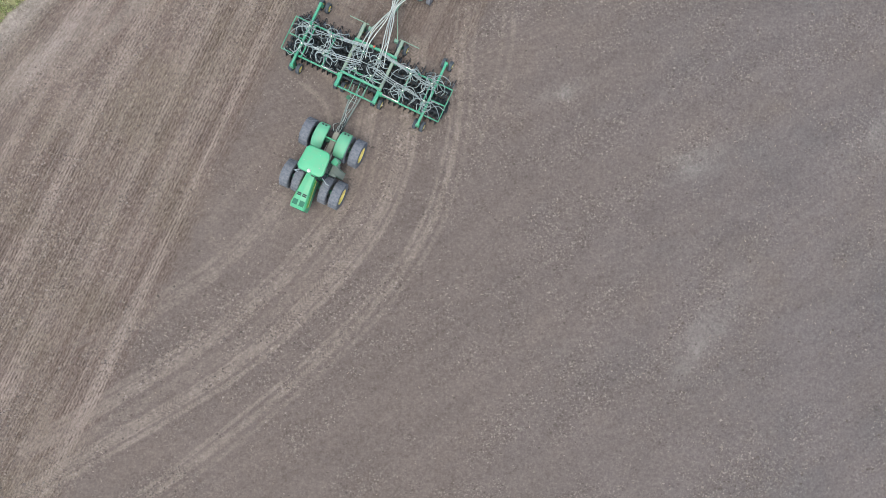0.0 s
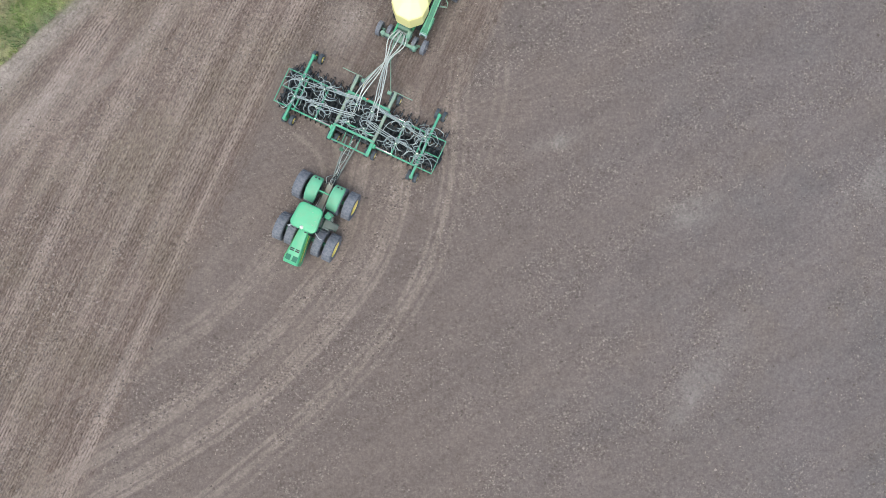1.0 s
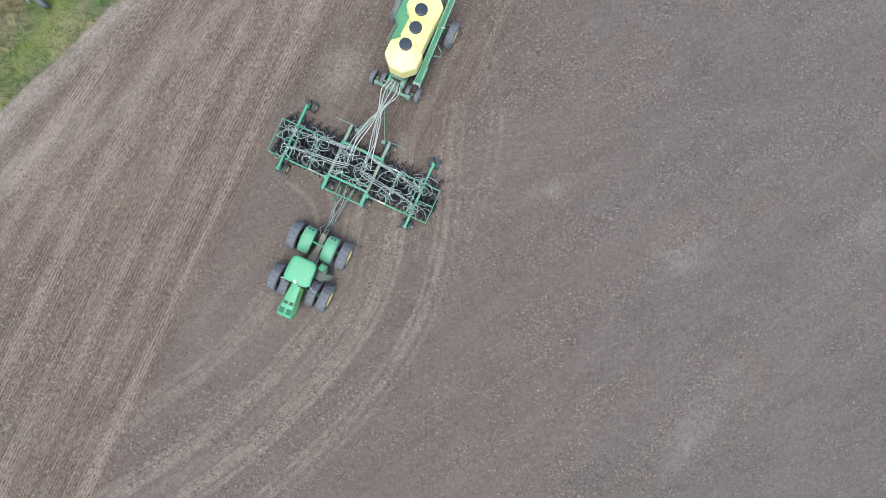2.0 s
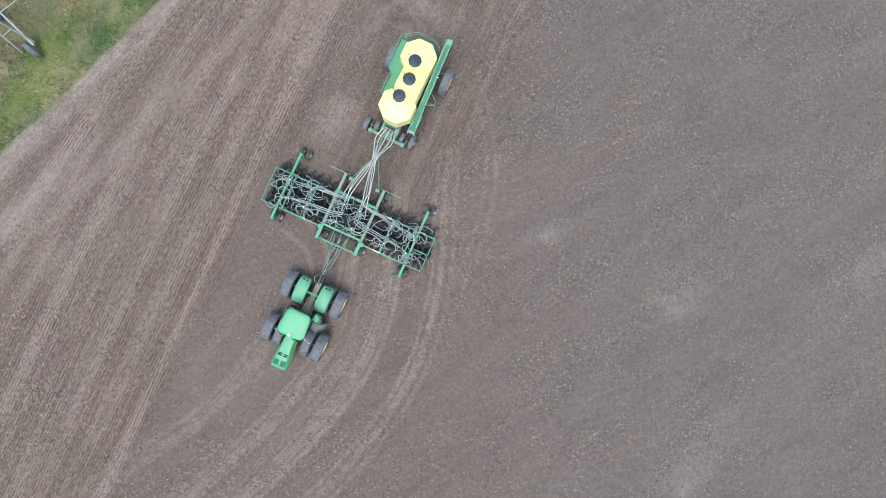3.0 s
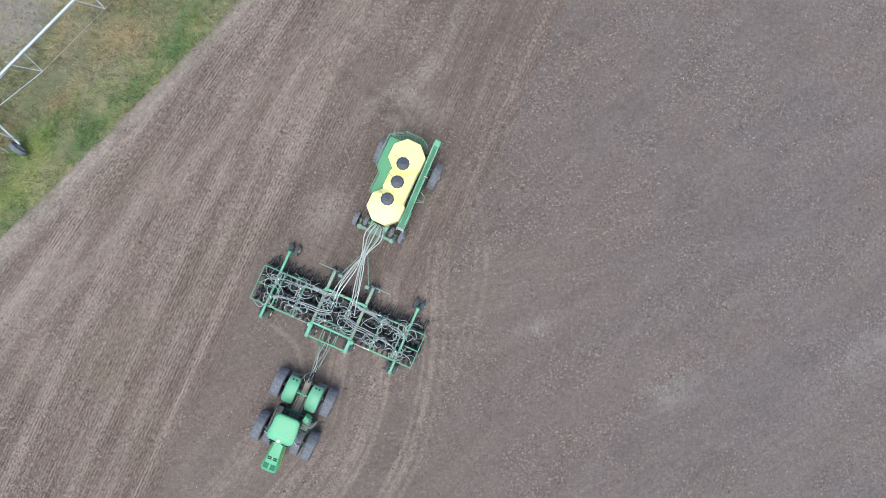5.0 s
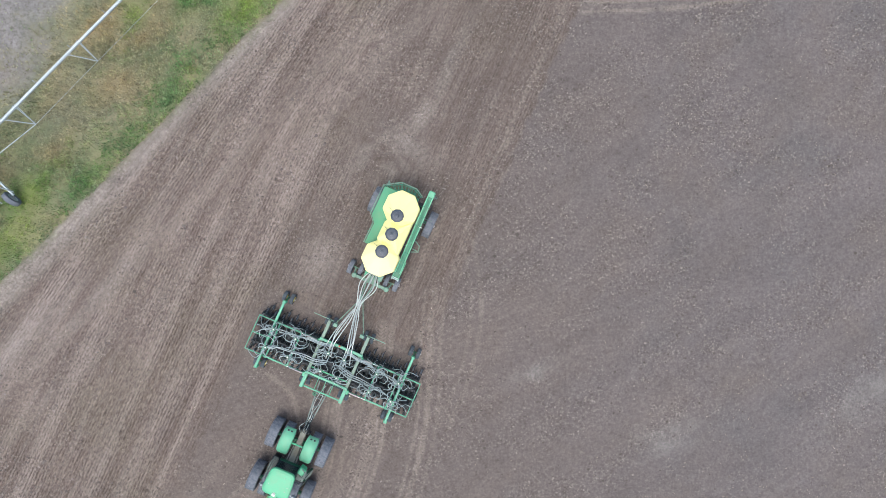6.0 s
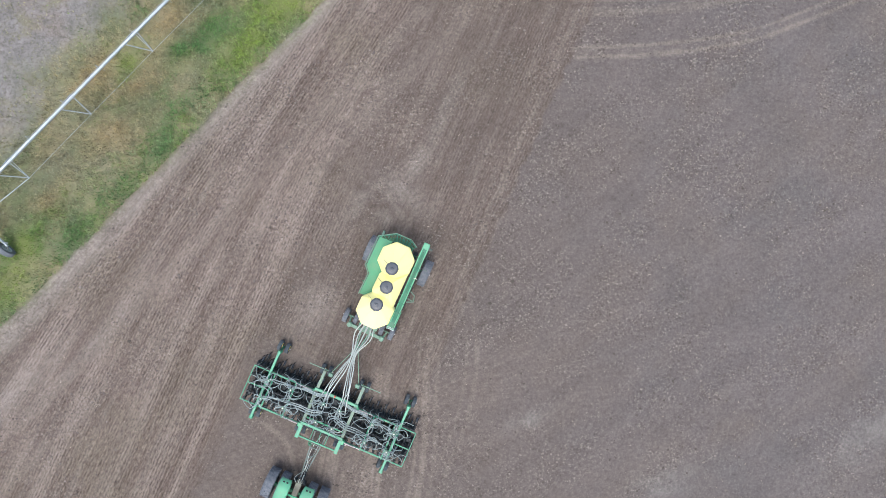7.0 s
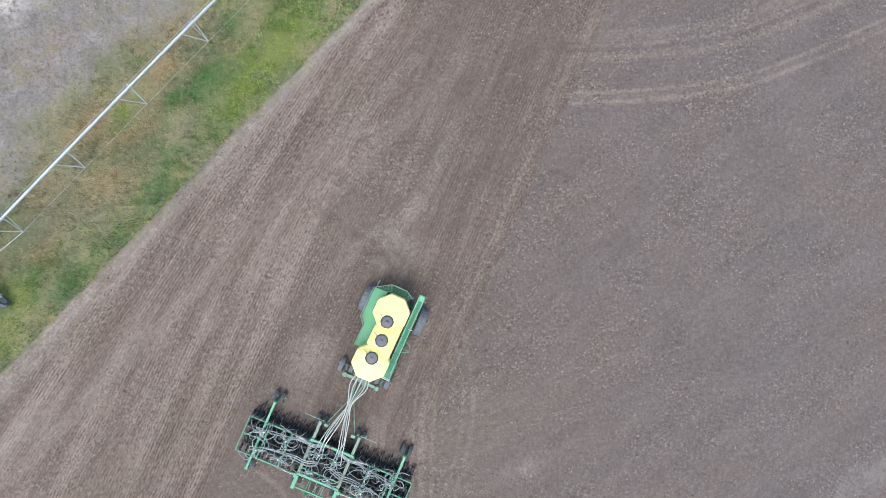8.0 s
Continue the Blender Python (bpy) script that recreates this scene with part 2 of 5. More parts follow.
    col = m.mix(1.0, col, m.math("MAXIMUM", m.math("MINIMUM", tone, 1.5), 0.5), "MULTIPLY")
    # soil and litter under the grass, and the stony ground past it
    lush = m.ramp(m.noise(0.20, 5, 0.65), (0.43, 0), (0.56, 1))
    litter = m.mix(lush, (0.128, 0.160, 0.084), (0.215, 0.220, 0.118))
    parched = m.ramp(m.noise(0.15, 5, 0.68, m.mapping((1, 1, 1), 25)), (0.47, 0), (0.60, 0.75))
    litter = m.mix(parched, litter, (0.265, 0.226, 0.146))
    litter = m.mix(m.ramp(m.noise(2.2, 5, 0.78), (0.37, 0.75), (0.53, 0)), litter, (0.062, 0.074, 0.040))
    litter = m.mix(m.math("MULTIPLY", m.attr("tan"), 0.80), litter, (0.270, 0.222, 0.138))
    litter = m.mix(m.math("MULTIPLY", m.attr("ashen"), 0.70), litter, (0.190, 0.196, 0.138))
    litter = m.mix(m.math("MULTIPLY", m.attr("lime"), 0.75), litter, (0.150, 0.190, 0.060))
    litter = m.mix(m.math("MULTIPLY", m.attr("deep_green"), 0.80), litter, (0.080, 0.130, 0.056))
    col = m.mix(grass, col, litter)
    stones = m.mix(m.ramp(m.noise(0.8, 7, 0.8), (0.36, 0), (0.64, 1)), (0.150, 0.146, 0.142), (0.258, 0.252, 0.254))
    stones = m.mix(m.ramp(m.noise(0.22, 5, 0.65), (0.52, 0), (0.66, 0.5)), stones, (0.232, 0.190, 0.158))
    stones = m.mix(m.ramp(m.noise(7, 4, 0.7), (0.55, 0), (0.78, 0.5)), stones, (0.40, 0.38, 0.37))
    stones = m.mix(m.ramp(m.noise(4.5, 5, 0.75), (0.38, 0.70), (0.52, 0)), stones, (0.105, 0.098, 0.085))  # dead stalks and pits
    stones = m.mix(m.ramp(m.noise(0.5, 5, 0.7), (0.52, 0), (0.64, 0.55)), stones, (0.190, 0.185, 0.120))  # thin growth
    stones = m.mix(m.math("MULTIPLY", m.attr("chalky"), m.ramp(m.noise(1.6, 6, 0.75), (0.40, 0), (0.56, 1))), stones, (0.60, 0.59, 0.58))
    col = m.mix(dry, col, stones)
    height = m.math("ADD", m.math("MULTIPLY", grain, 0.5), m.math("MULTIPLY", m.math("MULTIPLY", lump, cloddy), 1.2))
    height = m.math("ADD", height, m.math("MULTIPLY", m.math("MULTIPLY", row, seeded), 0.55))
    m.bump(height, 0.6, 0.08)
    return m.done(col, 0.95, 0, 0.15)


SOIL = soil_material()


def clod_material():
    m = Tree("dry_clods")
    col = m.mix(m.ramp(m.island(), (0.0, 0), (0.62, 0.30), (0.86, 0.62), (1.0, 1)), (0.084, 0.075, 0.069), (0.255, 0.229, 0.213))
    m.bump(m.noise(40, 2), 0.3, 0.01)
    return m.done(col, 0.95, 0, 0.1)


def straw_material():
    m = Tree("old_straw")
    return m.done(m.mix(m.island(), (0.24, 0.20, 0.16), (0.44, 0.39, 0.33)), 0.8)


def grass_material(name, low, high, tip):
    m = Tree(name)
    patch = m.ramp(m.noise(0.20, 5, 0.65), (0.43, 0), (0.56, 1))
    col = m.mix(patch, low, high)
    weedy = m.ramp(m.noise(0.42, 5, 0.72), (0.50, 0), (0.60, 0.95))
    col = m.mix(weedy, col, tuple(0.62 * c for c in low))
    ashen = m.ramp(m.noise(0.55, 5, 0.7, m.mapping((1, 1, 1), 20)), (0.47, 0), (0.60, 0.60))
    col = m.mix(ashen, col, (0.300, 0.310, 0.225))
    col = m.mix(m.math("MULTIPLY", m.attr("tan"), 0.75), col, (0.345, 0.268, 0.128))
    col = m.mix(m.math("MULTIPLY", m.attr("ashen"), 0.65), col, (0.270, 0.285, 0.210))
    col = m.mix(m.math("MULTIPLY", m.attr("lime"), 0.75), col, (0.225, 0.330, 0.048))
    col = m.mix(m.math("MULTIPLY", m.attr("deep_green"), 0.85), col, (0.078, 0.212, 0.062))
    col = m.mix(m.ramp(m.island(), (0.55, 0), (1, 0.36)), col, tip)
    tuft = m.ramp(m.noise(2.6, 5, 0.8), (0.36, 0.48), (0.50, 1.0), (0.64, 1.38))  # single tufts, darker and lighter
    col = m.mix(1.0, col, tuft, "MULTIPLY")
    return m.done(col, 0.7, 0, 0.25)


CLOD, STRAW = clod_material(), straw_material()
GRASS = grass_material("verge_grass", (0.115, 0.235, 0.080), (0.262, 0.330, 0.112), (0.44, 0.45, 0.30))
DRYGRASS = grass_material("dry_verge_grass", (0.255, 0.268, 0.150), (0.370, 0.335, 0.200), (0.47, 0.46, 0.36))


# ---- building helpers ----
def part(name, bm, material, parent, label="", smooth=False):
    me = bpy.data.meshes.new(name)
    bm.to_mesh(me)
    bm.free()
    me.materials.append(material)
    if smooth:
        me.shade_smooth()
    ob = new(name, me)
    ob.parent = parent
    if label:
        tagged(ob, label)
    return ob


def again(ob, parent, m):
    """Another part on the same mesh, with the sub-parts of the first."""
    o = new(ob.name.split(".")[0], ob.data)
    o.parent, o.matrix_basis = parent, m
    if "label" in ob:
        o["label"] = ob["label"]
    for c in ob.children:
        again(c, o, c.matrix_basis.copy())
    return o


def thing(name, m, label, category, group=""):
    ob = new(name)
    ob.empty_display_size = 0.5
    ob.matrix_basis = m
    return tagged(ob, label, category, group)


def merge(bm, verts, faces, m=None):
    vs = [bm.verts.new(m @ Vector(v) if m else v) for v in verts]
    for f in faces:
        bm.faces.new([vs[i] for i in f])


def block(bm, centre, size, m=None, bevel=0.015):
    """A box with chamfered edges."""
    t = bmesh.new()
    bmesh.ops.create_cube(t, size=1, matrix=Matrix.Diagonal((*size, 1)))
    if bevel:
        bmesh.ops.bevel(t, geom=t.edges[:], offset=min(bevel, min(size) * 0.3), segments=1, affect="EDGES")
    t.verts.index_update()
    mm = Matrix.Translation(centre)
    merge(bm, [v.co.copy() for v in t.verts], [[v.index for v in f.verts] for f in t.faces], (m or Matrix()) @ mm)
    t.free()


def bar(bm, a, b, w, h, bevel=0.01):
    """A rectangular tube from a to b, w wide and h high."""
    a, b = Vector(a), Vector(b)
    d = b - a
    m = Matrix.Translation((a + b) / 2) @ d.to_track_quat("Y", "Z").to_matrix().to_4x4()
    block(bm, (0, 0, 0), (w, d.length, h), m, bevel)


def tube(bm, pts, r, n=8, closed=True):
    """A round tube along points."""
    pts = [Vector(p) for p in pts]
    rings = []
    for i, p in enumerate(pts):
        d = (pts[min(i + 1, len(pts) - 1)] - pts[max(i - 1, 0)]).normalized()
        side = d.cross(Vector((0.31, 0.17, 0.94))).normalized()
        up = side.cross(d)
        rings.append([bm.verts.new(p + r * (math.cos(2 * math.pi * k / n) * side + math.sin(2 * math.pi * k / n) * up)) for k in range(n)])
    for a, b in zip(rings, rings[1:]):
        for k in range(n):
            bm.faces.new((a[k], a[(k + 1) % n], b[(k + 1) % n], b[k]))
    if closed:
        bm.faces.new(rings[0][::-1]), bm.faces.new(rings[-1])


def lathe(bm, profile, n=32, m=None, caps=True):
    """Turns (radius, x) pairs about the x axis."""
    m = m or Matrix()
    rings = [[bm.verts.new(m @ Vector((x, r * math.cos(2 * math.pi * k / n), r * math.sin(2 * math.pi * k / n)))) for k in range(n)] for r, x in profile]
    for a, b in zip(rings, rings[1:]):
        for k in range(n):
            bm.faces.new((a[k], b[k], b[(k + 1) % n], a[(k + 1) % n]))
    if caps:
        bm.faces.new(rings[0]), bm.faces.new(rings[-1][::-1])


def prism(bm, outline, z0, z1, inset=0.0):
    """An upright slab over an outline, drawn in by inset at its top."""
    c = sum((Vector((*p, 0)) for p in outline), Vector()) / len(outline)
    low = [bm.verts.new((p[0], p[1], z0)) for p in outline]
    top = [bm.verts.new((c.x + (p[0] - c.x) * (1 - inset), c.y + (p[1] - c.y) * (1 - inset), z1)) for p in outline]
    n = len(outline)
    for k in range(n):
        bm.faces.new((low[k], low[(k + 1) % n], top[(k + 1) % n], top[k]))
    bm.faces.new(low[::-1]), bm.faces.new(top)


def spline(ctrl, n=14):
    """Points along a smooth curve through the control points."""
    c = [Vector(p) for p in ctrl]
    c = [2 * c[0] - c[1]] + c + [2 * c[-1] - c[-2]]
    out = []
    for i in range(1, len(c) - 2):
        for k in range(n):
            t = k / n
            a, b, d, e = c[i - 1:i + 3]
            out.append(0.5 * ((2 * b) + (d - a) * t + (2 * a - 5 * b + 4 * d - e) * t * t + (3 * b - a - 3 * d + e) * t ** 3))
    return out + [c[-2]]


def make_wheel(parent, at, radius, width, lugs, rim_mat, rim_side=1, rim_depth=0.3, rubber_mat=None):
    """A tyre with lugs on the x axis at a place; its rim, with hub and studs, sits inside it."""
    bm = bmesh.new()
    r, w = radius, width / 2
    ri = r * 0.56
    prof = [(ri, -w * 0.86), (r * 0.72, -w * 0.97), (r * 0.83, -w), (r * 0.925, -w * 0.92), (r * 0.965, -w * 0.74), (r * 0.975, 0), (r * 0.965, w * 0.74), (r * 0.925, w * 0.92), (r * 0.83, w), (r * 0.72, w * 0.97), (ri, w * 0.86)]
    lathe(bm, prof, 40, caps=False)
    if lugs:
        for k in range(lugs):
            for s in (-1, 1):
                a0 = 2 * math.pi * (k + (0.5 if s > 0 else 0)) / lugs
                m = Matrix.Rotation(a0, 4, "X") @ Matrix.Translation((s * w * 0.50, 0, r * 0.98)) @ Matrix.Rotation(s * radians(38), 4, "Z")
                block(bm, (0, 0, 0), (w * 0.98, r * 0.085, r * 0.024), m, 0)
    tyre = part("tyre", bm, rubber_mat or RUBBER, parent)
    tyre.matrix_basis = Matrix.Translation(at)
    bm = bmesh.new()
    x = w * 0.88
    dish = x - rim_depth * width
    lathe(bm, [(ri * 0.15, dish - 0.06), (ri * 0.84, dish - 0.05), (ri * 0.90, -x * 0.9), (ri * 0.95, -x), (ri * 1.03, -x), (ri * 0.97, -x * 0.9), (ri * 0.97, 0), (ri * 0.98, x * 0.9), (ri * 1.03, x), (ri * 0.96, x), (ri * 0.86, dish), (ri * 0.45, dish - 0.02), (ri * 0.42, dish + 0.05), (ri * 0.2, dish + 0.07)], 32, Matrix.Rotation(math.pi if rim_side < 0 else 0, 4, "Z"))
    rim = part("rim", bm, rim_mat, tyre, "dusty yellow rim" if rim_mat is YELLOW else "")
    bm = bmesh.new()
    for k in range(8):
        a = 2 * math.pi * k / 8
        block(bm, (rim_side * (dish + 0.06), ri * 0.32 * math.cos(a), ri * 0.32 * math.sin(a)), (0.04, 0.035, 0.035), None, 0)
    lathe(bm, [(ri * 0.18, rim_side * (dish + 0.05)), (ri * 0.16, rim_side * (dish + 0.14)), (0.02, rim_side * (dish + 0.16))], 12)
    part("hub", bm, STEEL, tyre)
    # black disc added over the inner rim, standing for the shade in its recess
    bm = bmesh.new()
    lathe(bm, [(ri * 0.2, -rim_side * x * 0.80), (ri * 0.97, -rim_side * x * 0.96), (ri * 1.07, -rim_side * x * 0.98), (ri * 1.07, -rim_side * x * 1.03), (ri * 0.95, -rim_side * x * 1.03), (ri * 0.2, -rim_side * x * 0.90)], 24)
    part("inner_band", bm, BLACK, tyre)
    return tyre


# ---- the ground: one sheet from the field to the horizon ----
VERGE_AT, VERGE_DIR = np.array((-31.20, 2.68)), np.array((0.694, 0.720))
VERGE_N = np.array((0.720, -0.694))  # points into the field
ROW_DIR, ROW_N = np.array((0.410, 0.912)), np.array((0.912, -0.410))
SEEDED_TO, PASS_EDGE, DRILL_V = -11.5, 0.85, 0.2  # across the rows, and the drill's line along them


def lattice(x, y, size, seed):
    """Smooth value noise, 0 to 1, with cells of that size."""
    rng = np.random.default_rng(seed)
    table = rng.random((256, 256))
    u, v = x / size, y / size
    i, j = np.floor(u).astype(int), np.floor(v).astype(int)
    a, b = u - i, v - j
    a, b = a * a * (3 - 2 * a), b * b * (3 - 2 * b)
    i0, j0, i1, j1 = i % 256, j % 256, (i + 1) % 256, (j + 1) % 256
    return (table[i0, j0] * (1 - a) + table[i1, j0] * a) * (1 - b) + (table[i0, j1] * (1 - a) + table[i1, j1] * a) * b


def step(a, b, x):
    t = np.clip((x - a) / (b - a), 0, 1)
    return t * t * (3 - 2 * t)


def near_path(x, y, ctrl):
    """Distance to a smooth path, and how far along it."""
    pts = np.array([(p.x, p.y) for p in spline([(*c, 0) for c in ctrl], 7)])
    best, along, run = np.full(x.shape, 1e9), np.zeros(x.shape), 0.0
    for a, b in zip(pts, pts[1:]):
        d = b - a
        length = float(np.hypot(*d))
        t = np.clip(((x - a[0]) * d[0] + (y - a[1]) * d[1]) / length ** 2, 0, 1)
        dist = np.hypot(x - a[0] - t * d[0], y - a[1] - t * d[1])
        hit = dist < best
        best, along = np.where(hit, dist, best), np.where(hit, run + t * length, along)
        run += length
    return best, along


# wheel marks of earlier passes: (way, half width, strength)
TURN_OUTER = ((1.6, 4.5), (1.2, 0.1), (1.0, -4.6), (-0.4, -10.3), (-2.9, -14.9), (-6.5, -19.2), (-12.5, -24.7), (-21.0, -31.5))
TURN_INNER = ((-2.2, 2.0), (-2.8, -4.1), (-3.6, -8.4), (-5.5, -12.2), (-8.9, -16.3), (-13.5, -20.8), (-18.6, -24.3), (-29.0, -30.5))
TURN_SHORT = ((-5.2, -3.2), (-6.6, -9.1), (-8.7, -12.2), (-11.4, -15.6), (-15.0, -18.9), (-18.6, -21.5), (-29.0, -28.0))
TURN_CUT = ((-11.4, -9.7), (-13.3, -12.2), (-16.0, -15.0), (-18.9, -17.0), (-25.0, -21.0))
FAR_TURN = ((12.7, 25.2), (17.8, 25.4), (24.3, 26.2), (29.5, 27.8), (42.0, 33.0))
EDGE_RUN = ((-27.3, -1.3), (-19.3, 6.7), (-10.3, 16.2), (1.2, 28.2))
BEHIND = ((3.6, 10.0), (4.6, 7.0), (5.0, 3.0), (4.3, -1.2), (2.6, -5.5))


def beside(way, off):
    """The same way, moved sideways."""
    out = []
    for k, p in enumerate(way):
        a, b = way[max(k - 1, 0)], way[min(k + 1, len(way) - 1)]
        d = math.hypot(b[0] - a[0], b[1] - a[1])
        out.append((p[0] + off * (b[1] - a[1]) / d, p[1] - off * (b[0] - a[0]) / d))
    return out


WHEEL_MARKS = [
    (TURN_OUTER, 0.30, 0.75), (beside(TURN_OUTER, 0.62), 0.16, 0.50), (beside(TURN_OUTER, -0.75), 0.18, 0.30),
    (TURN_INNER, 0.42, 0.85), (beside(TURN_INNER, -0.80), 0.20, 0.60), (beside(TURN_INNER, 0.95), 0.30, 0.35),
    (TURN_SHORT, 0.40, 0.75), (beside(TURN_SHORT, 0.75), 0.20, 0.45), (beside(TURN_SHORT, -1.05), 0.22, 0.30), (TURN_CUT, 0.40, 0.60), (beside(TURN_CUT, 0.8), 0.22, 0.35),
    (((-13.8, -7.5), (-16.6, -12.2), (-14.4, -13.2), (-10.0, -10.6)), 0.35, 0.25),
    (((-10.2, -1.5), (-8.6, -3.0), (-8.2, -5.5), (-9.0, -8.0)), 0.22, 0.5), (((-8.8, -0.6), (-7.4, -2.2), (-7.0, -4.8)), 0.22, 0.45),
    (BEHIND, 0.20, 0.32), (beside(BEHIND, 0.75), 0.16, 0.22),
    (beside(FAR_TURN, 0.30), 0.15, 0.62), (beside(FAR_TURN, -0.45), 0.14, 0.55), (FAR_TURN, 0.60, 0.25),
    (beside(FAR_TURN, -3.0), 0.34, 0.55), (beside(FAR_TURN, -3.9), 0.16, 0.40), (beside(FAR_TURN, -4.6), 0.40, 0.40),
    (EDGE_RUN, 0.45, 0.50), (beside(EDGE_RUN, 2.6), 0.40, 0.40), (((-11.6, 15.0), (-6.6, 20.5), (-3.1, 22.8), (0.4, 23.4)), 0.40, 0.55),
    (((-4.6, 20.0), (-2.3, 21.6), (0.4, 23.8)), 0.55, 0.45), (((-1.9, 14.9), (-0.4, 16.0), (1.2, 17.6)), 0.75, 0.60),
]
# dark scuffs where machines turned tightly: moist soil thrown up
SCUFFS = [
    (((-5.6, 16.9), (-4.6, 16.2), (-3.2, 15.2), (-2.2, 14.5), (-1.2, 13.5)), 0.50, 0.62),
    (((-7.3, 16.6), (-5.8, 17.7), (-4.4, 17.9), (-3.1, 18.2)), 0.50, 0.55),
    (((-8.6, 18.6), (-5.4, 19.6), (-2.6, 19.2), (-0.2, 17.8)), 0.45, 0.42),
    (((-4.4, 12.6), (-2.6, 12.9), (-0.4, 12.4), (1.4, 11.2)), 0.50, 0.55),
    (((-2.8, 16.8), (-1.5, 16.0), (-0.4, 14.4), (0.3, 12.8)), 0.40, 0.5),
]
# pale dusty churned places and one of airborne haze: x, y, turn, length, width, strength
# the entry at (-6.6, 6.6) paints dust haze in the air onto the soil
CHURNED_AND_HAZE = ((-0.4, 15.0, -40, 2.0, 0.9, 0.75), (0.9, 17.2, 60, 1.5, 0.6, 0.6), (-1.4, 13.2, 20, 1.8, 0.7, 0.5), (-3.6, 14.0, 60, 2.2, 0.6, 0.4), (-6.6, 6.6, 60, 2.2, 1.3, 0.6), (2.6, 20.5, 66, 4.0, 0.5, 0.45), (-27.5, 1.0, 46, 5.0, 1.0, 0.5), (-22.0, 4.5, 50, 6.0, 0.6, 0.4))
# what grows where on the verge: along it, in from the field, half length, half width, strength
VERGE_PATCHES = {
    "lime": ((30.8, -1.7, 3.4, 1.2, 1.0), (35.5, -2.4, 3.0, 1.6, 0.9), (9.2, -2.8, 1.8, 1.2, 0.8), (23.6, -6.6, 1.0, 0.7, 0.6), (5.0, -1.6, 2.0, 1.0, 0.6)),
    "deep_green": ((29.4, -4.0, 2.4, 1.2, 0.9), (20.7, -0.9, 1.3, 0.8, 0.9), (16.0, -0.9, 2.2, 0.8, 0.7), (26.8, -4.8, 1.2, 0.7, 0.6), (12.6, -0.8, 1.6, 0.6, 0.6), (33.0, -5.5, 1.8, 1.0, 0.7), (24.0, -1.8, 1.4, 0.6, 0.4)),
    "tan": ((19.2, -4.0, 1.6, 1.2, 0.9), (23.4, -5.2, 2.2, 1.1, 0.7), (21.0, -7.8, 3.0, 1.0, 0.9), (27.4, -6.8, 2.0, 0.9, 0.8), (13.2, -3.6, 1.6, 0.9, 0.6), (30.5, -8.4, 3.0, 1.2, 0.7), (8.0, -5.2, 2.0, 1.0, 0.5), (15.5, -6.4, 2.0, 0.8, 0.4)),
    "ashen": ((16.4, -2.8, 2.2, 1.1, 1.0), (26.0, -2.4, 1.8, 0.9, 0.6), (14.8, -5.2, 2.0, 1.0, 0.7), (18.0, -6.6, 1.6, 0.8, 0.6), (10.8, -1.4, 1.2, 0.6, 0.5)),
}
GROW = [0.4 * 1.32 ** k for k in range(1, 28)]


def axis(lo, hi, size):
    mid = np.arange(lo, hi + size / 2, size)
    return np.concatenate([lo - np.cumsum(GROW)[::-1], mid, mid[-1] + np.cumsum(GROW)])


